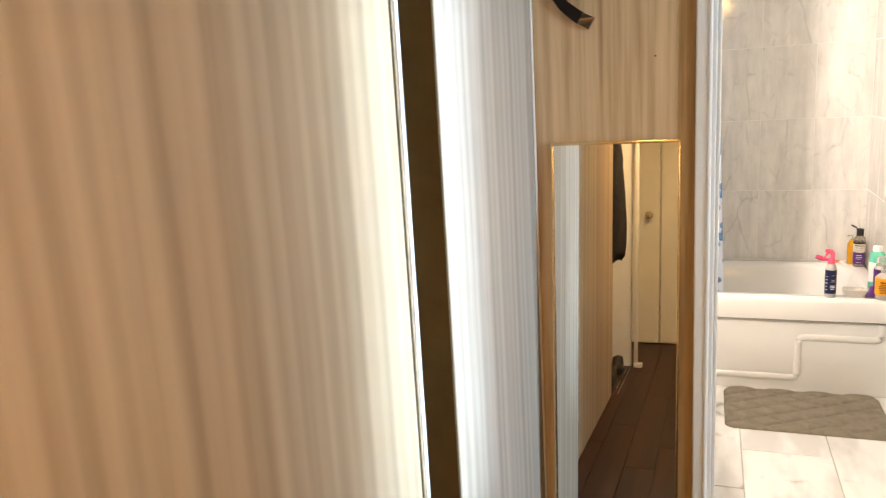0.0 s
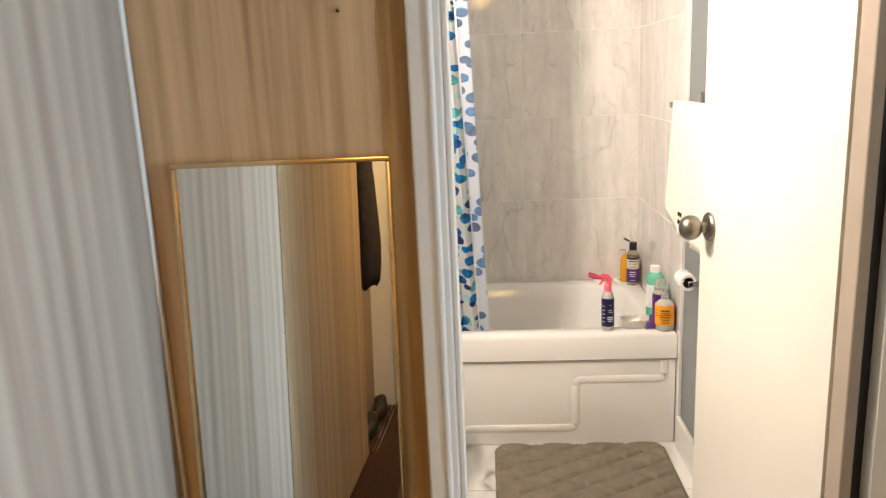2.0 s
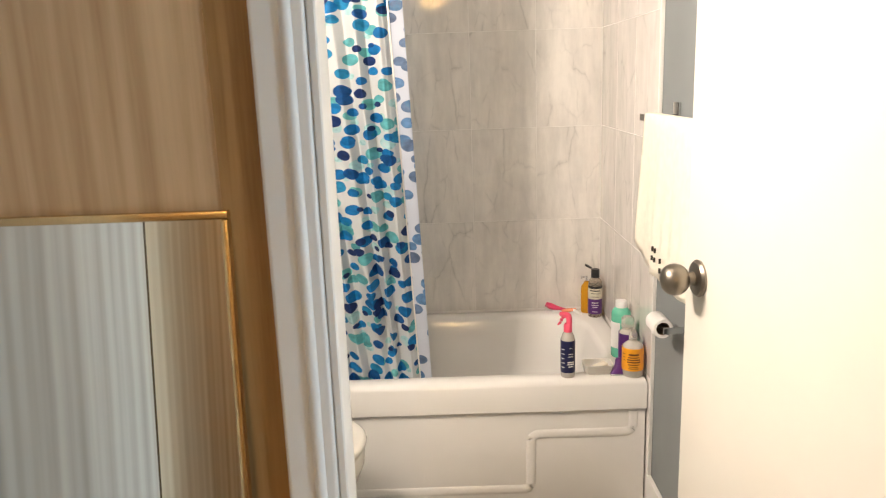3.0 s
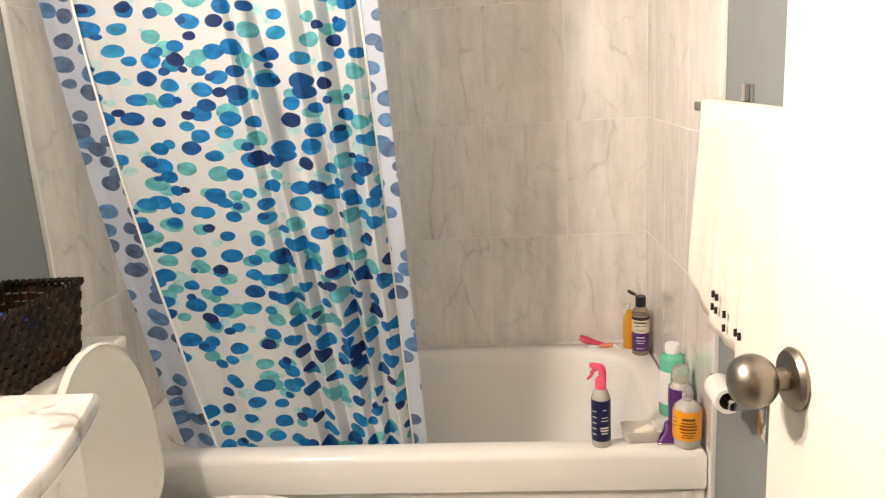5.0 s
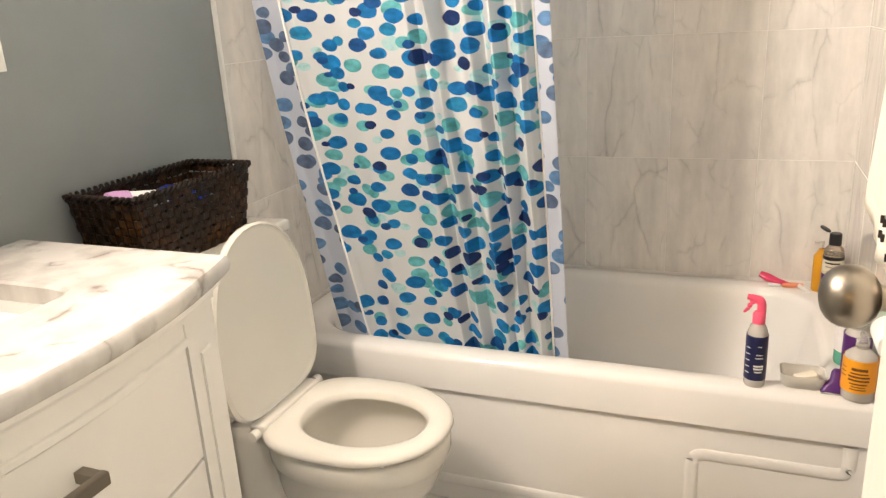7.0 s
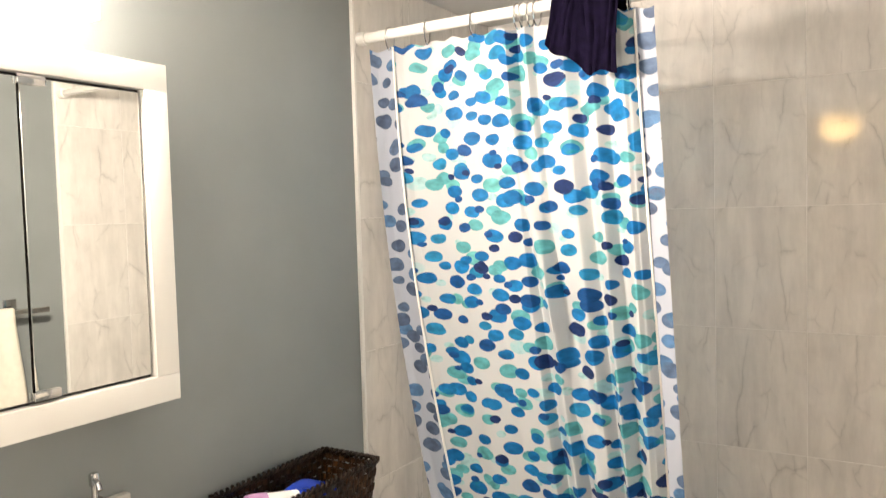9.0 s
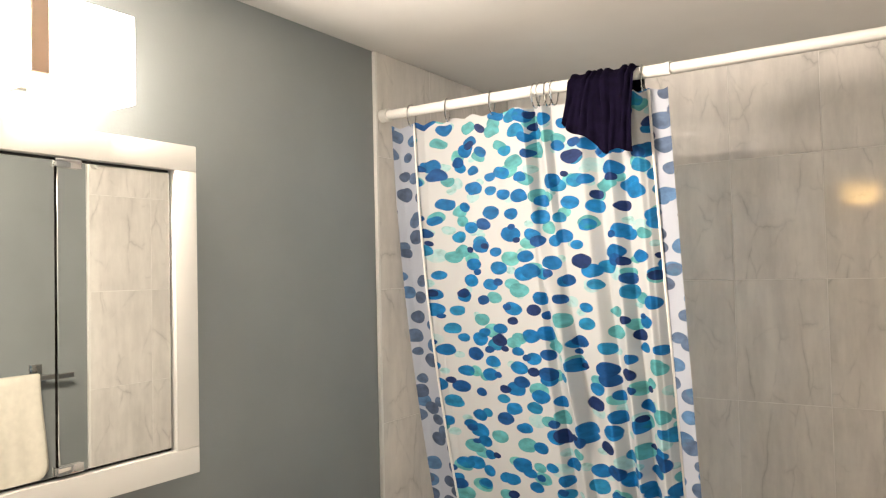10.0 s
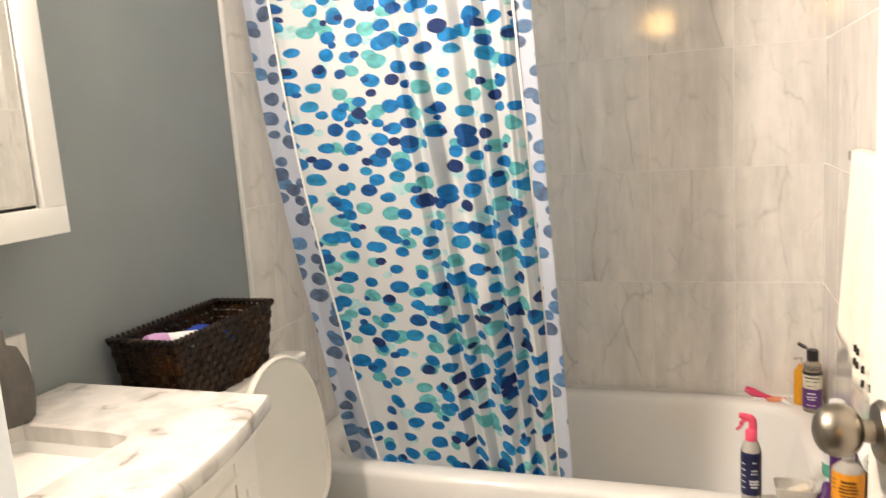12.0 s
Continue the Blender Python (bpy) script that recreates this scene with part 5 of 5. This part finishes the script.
# ---- on the vanity and the tank ----
def soap_dispenser():
    x, y, z = -0.848, 2.634, VZ + 0.0005
    d = thing("soap_dispenser", (x, y, z), "grey ribbed ceramic soap dispenser with a metal pump", "soap dispenser")
    prof = [(0.001, 0.0), (0.034, 0.0), (0.040, 0.006), (0.044, 0.035), (0.044, 0.060), (0.040, 0.090), (0.033, 0.112), (0.028, 0.126), (0.018, 0.132), (0.001, 0.133)]
    n = 72
    loops = [[(x + (r + (0.0042 if 0.02 < r else 0) * abs(math.sin(11 * a + 6 * h))) * math.cos(a), y + (r + (0.0042 if 0.02 < r else 0) * abs(math.sin(11 * a + 6 * h))) * math.sin(a), z + h) for a in [2 * math.pi * i / n for i in range(n)]] for r, h in prof]
    part("body", loft(loops), plain("grey_stoneware", (0.085, 0.078, 0.068), 0.75, vary=0.15, scale=40, bumps=0.1), d, angle=60)
    part("collar", lathe(x, y, [(0.016, z + 0.131), (0.016, z + 0.158), (0.013, z + 0.162), (0.001, z + 0.162)], 20), NICKEL, d, "brushed metal collar")
    p = part("pump_stem", lathe(x, y, [(0.0055, z + 0.160), (0.0055, z + 0.185), (0.009, z + 0.187), (0.009, z + 0.205), (0.007, z + 0.208), (0.001, z + 0.208)], 16), CHROME, d, "metal pump")
    part("spout", tube([(x, y, z + 0.198), (x + 0.03, y - 0.012, z + 0.197), (x + 0.036, y - 0.014, z + 0.188)], 0.0045, 8), CHROME, p)


soap_dispenser()


def basket():
    a, b = Vector((-0.730, 2.925)), Vector((-0.728, 3.285))
    z0, z1 = 0.8285, 0.980
    along = (b - a).normalized()
    back = Vector((-along.y, along.x))
    L, W = (b - a).length, 0.165
    bk = thing("basket", (-0.80, 3.06, z0), "dark brown woven basket on the toilet tank", "basket")
    brown = plain("dark_wicker", (0.010, 0.0042, 0.0014), 0.45, vary=0.5, scale=25, grain=300, bumps=0.4, spec=0.2)
    brown2, nt, b2 = material("worn_wicker", 0.36, 0.0, 0.25)
    patch = node(nt, "ShaderNodeTexNoise", Scale=9.0, Detail=5.0, Roughness=0.7)
    nt.links.new(coords(nt), patch.inputs["Vector"])
    worn = ramp(nt, [(0.46, (0.014, 0.006, 0.002)), (0.58, (0.032, 0.013, 0.003)), (0.74, (0.13, 0.050, 0.008))])
    nt.links.new(patch.outputs["Fac"], worn.inputs[0])
    nt.links.new(worn.outputs[0], b2.inputs["Base Color"])
    bump(nt, b2, patch.outputs["Fac"], 0.3, 0.003)
    cx = a + along * L / 2 + back * W / 2

    def spot(u, v, h):
        """u along -1..1, v across -1..1 on the rim's rectangle, h height 0..1, flaring upward."""
        f = 0.86 + 0.14 * h
        p = cx + along * (u * L / 2 * f) + back * (v * W / 2 * f)
        return Vector((p.x, p.y, z0 + h * (z1 - z0)))

    def around(s):
        s = s % 1.0
        per = [L, W, L, W]
        tot = sum(per)
        d = s * tot
        if d < L:
            return -1 + 2 * d / L, -1
        d -= L
        if d < W:
            return 1, -1 + 2 * d / W
        d -= W
        if d < L:
            return 1 - 2 * d / L, 1
        d -= L
        return -1, 1 - 2 * d / W

    part("floor", loft([[tuple(spot(u, v, h)) for u, v in ((-0.97, -0.94), (0.97, -0.94), (0.97, 0.94), (-0.97, 0.94))] for h in (0.005, 0.03)]), brown, bk)
    rows = 9
    stakes = 56
    rnd = random.Random(5)
    for k in range(rows):
        loops_ = []
        m = stakes * 4
        h0 = (k + 0.08) / rows
        h1 = (k + 0.92) / rows
        for i in range(m):
            s = i / m
            u, v = around(s)
            ins = 0.0022 * math.cos(math.pi * (i / 4 + k))
            p0, p1 = spot(u, v, h0), spot(u, v, h1)
            nx = Vector((0, 0, 0))
            if abs(v) == 1 and abs(u) < 1:
                nx = Vector((back.x, back.y, 0)) * v
            else:
                nx = Vector((along.x, along.y, 0)) * math.copysign(1, u)
            o, q = nx * (ins + 0.0013), nx * (ins - 0.0013)
            wob = Vector((0, 0, rnd.uniform(-0.0012, 0.0012)))
            loops_.append([tuple(p0 + o + wob), tuple(p1 + o + wob), tuple(p1 + q + wob), tuple(p0 + q + wob)])
        part("strand", loft(loops_, wrap=True), brown2, bk, angle=30)
    bm = bmesh.new()
    for i in range(stakes):
        u, v = around((i + 0.5) / stakes)
        p0, p1 = spot(u, v, 0.02), spot(u, v, 0.985)
        tube([p0, p1], 0.0019, 6, bm=bm, flat=1.8)
    part("stake_work", bm, brown, bk, kind="stuff")
    bm = bmesh.new()
    for ph in (0, math.pi):
        pts = []
        m = 260
        for i in range(m + 1):
            u, v = around(i / m)
            c = spot(u, v, 1.0)
            t = 2 * math.pi * i / m * 34 + ph
            out = Vector((along.x * u + back.x * v, along.y * u + back.y * v, 0)).normalized()
            pts.append(c + out * 0.0055 * math.cos(t) + Vector((0, 0, 0.0055 * math.sin(t) + 0.004)))
        tube(pts, 0.0042, 6, bm=bm)
    part("rim", bm, brown, bk, "twisted dark rim", angle=60)

    # what lies in the basket
    p = spot(-0.74, 0.1, 0.92)
    q = spot(-0.30, -0.25, 0.83)
    c = thing("cosmetic_bottle", tuple(spot(-0.5, -0.1, 0.7)), "white bottle with a lilac cap lying in the basket", "bottle")
    d = (q - p).normalized()
    part("cap", tube([p - d * 0.022, p - d * 0.018, p, p + d * 0.025], [0.010, 0.019, 0.022, 0.022], 18), plain("lilac_plastic", (0.50, 0.28, 0.52), 0.4), c, "lilac rounded cap")
    part("body", tube([p + d * 0.0255, p + d * 0.10, q, q + d * 0.02], [0.020, 0.021, 0.019, 0.012], 18), INK_WHITE, c)
    bm = bmesh.new()
    nn = 16
    rowsv = []
    for j in range(nn + 1):
        rowv = []
        for i in range(nn + 1):
            u, v = i / nn, j / nn
            s = spot(-0.25 + 0.85 * u, -0.35 + 0.9 * v, 0.72)
            s.z += 0.016 * math.sin(u * 5.1 + v * 3) * math.sin(v * 4.2 + 1) + 0.02 * math.sin(math.pi * u) * math.sin(math.pi * v)
            rowv.append(bm.verts.new(s))
        rowsv.append(rowv)
    for j in range(nn):
        for i in range(nn):
            bm.faces.new((rowsv[j][i], rowsv[j][i + 1], rowsv[j + 1][i + 1], rowsv[j + 1][i]))
    ob = solo("plastic_packet", bm, plain("blue_foil", (0.012, 0.04, 0.36), 0.25, vary=0.2), "crumpled shiny blue packet lying in the basket", "packet", angle=70)
    mod = ob.modifiers.new("thickness", "SOLIDIFY")
    mod.thickness = 0.006


basket()


# ---- tiles and boards, piece by piece ----
def tile_mesh(name, sx, sy, t, mat, bevel=0.0015):
    bm = box(-sx / 2, sx / 2, -sy / 2, sy / 2, 0, t)
    top = [e for e in bm.edges if all(v.co.z > t * 0.5 for v in e.verts)]
    bmesh.ops.bevel(bm, geom=top, offset=bevel, segments=1, affect="EDGES")
    finish(bm, 20)
    me = bpy.data.meshes.new(name)
    bm.to_mesh(me)
    bm.free()
    me.materials.append(mat)
    return me


def piece(name, me, parent, m):
    ob = new(name, me)
    ob.parent = parent
    ob.matrix_basis = Matrix.Translation(-BASE[parent]) @ m
    return ob


def wall_tiles():
    rows = [(0.449, 0.822), (0.822, 1.192), (1.192, 1.561), (1.561, 1.931), (1.931, CEIL)]
    north = bpy.data.objects["wall_north"]
    west = structure("tile_backing_west", box(XL - 0.0098, XL - 0.0009, YT, YB + 0.0078, 0, CEIL - 0.001), GROUT, "grout bed of the tiled wall by the tub", "wall")
    east = structure("tile_backing_east", box(XR + 0.0009, XR + 0.0098, YT, YB + 0.0078, 0, CEIL - 0.001), GROUT, "grout bed of the tiled wall by the tub", "wall")
    g = 0.0026
    meshes = {}

    def get(w, h):
        key = (round(w, 3), round(h, 3))
        if key not in meshes:
            meshes[key] = tile_mesh("tile", w - g, h - g, 0.008, WALL_TILE, 0.0008)
        return meshes[key]

    for z0, z1 in rows:
        zc = (z0 + z1) / 2
        for k in range(6):
            xc = XR - 0.256 * (k + 0.5)
            tilt = Matrix.Rotation(radians(random.uniform(-0.12, 0.12)), 4, "Z")
            piece("tile", get(0.256, z1 - z0), north, Matrix.Translation((xc, YB + 0.008, zc)) @ tilt @ Matrix.Rotation(radians(90), 4, "X"))
        edges = [YB, YB - 0.256, YB - 0.512, YT]
        for a, b in zip(edges, edges[1:]):
            yc, w = (a + b) / 2, a - b
            piece("tile", get(w, z1 - z0), west, Matrix.Translation((XL - 0.008, yc, zc)) @ Matrix.Rotation(radians(90), 4, "Z") @ Matrix.Rotation(radians(90), 4, "X"))
            piece("tile", get(w, z1 - z0), east, Matrix.Translation((XR + 0.008, yc, zc)) @ Matrix.Rotation(radians(-90), 4, "Z") @ Matrix.Rotation(radians(90), 4, "X"))
    for x0, x1 in ((XL - 0.0095, XL + 0.002), (XR - 0.002, XR + 0.0095)):
        structure("tile_trim", box(x0, x1, YT - 0.009, YT - 0.0005, 0.0, CEIL - 0.002, 0.002, 2), PLASTIC_WHITE, "white caulked edge trim of the wall tiles", "trim")


wall_tiles()


def floor_tiles():
    w, l, g = 0.320, 0.61, 0.003
    me = tile_mesh("floor_tile", w - g, l - g, 0.0058, FLOOR_TILE)
    for i in range(-4, 3):
        for j in range(-1, 5):
            xc = -0.003 + (i + 0.5) * w
            yc = 2.892 - 0.305 + (0.305 if i % 2 == 0 else 0.0) + (j - 1) * l + 0.305
            if xc - w / 2 > XR + 0.05 or yc + l / 2 < YW0 + 0.08 or yc - l / 2 > 3.53:
                continue
            piece("tile", me, floor_bath, Matrix.Translation((xc, yc, -0.0059)))


floor_tiles()


def hall_boards():
    hall = bpy.data.objects["floor_hall"]
    w, l = 0.125, 1.2
    cut = {}
    for i in range(-12, 7):
        for j in range(-3, 3):
            y0 = 0.83 - 0.3 * (i % 3) + j * l
            y0, y1 = max(y0, -2.0), min(y0 + l, YW0 - 0.002)
            if y1 - y0 < 0.05:
                continue
            key = round(y1 - y0, 3)
            if key not in cut:
                cut[key] = tile_mesh("board", w - 0.0015, y1 - y0 - 0.0015, 0.0058, DARK_FLOOR)
            piece("board", cut[key], hall, Matrix.Translation((i * w - 0.02, (y0 + y1) / 2, -0.0059)))


hall_boards()
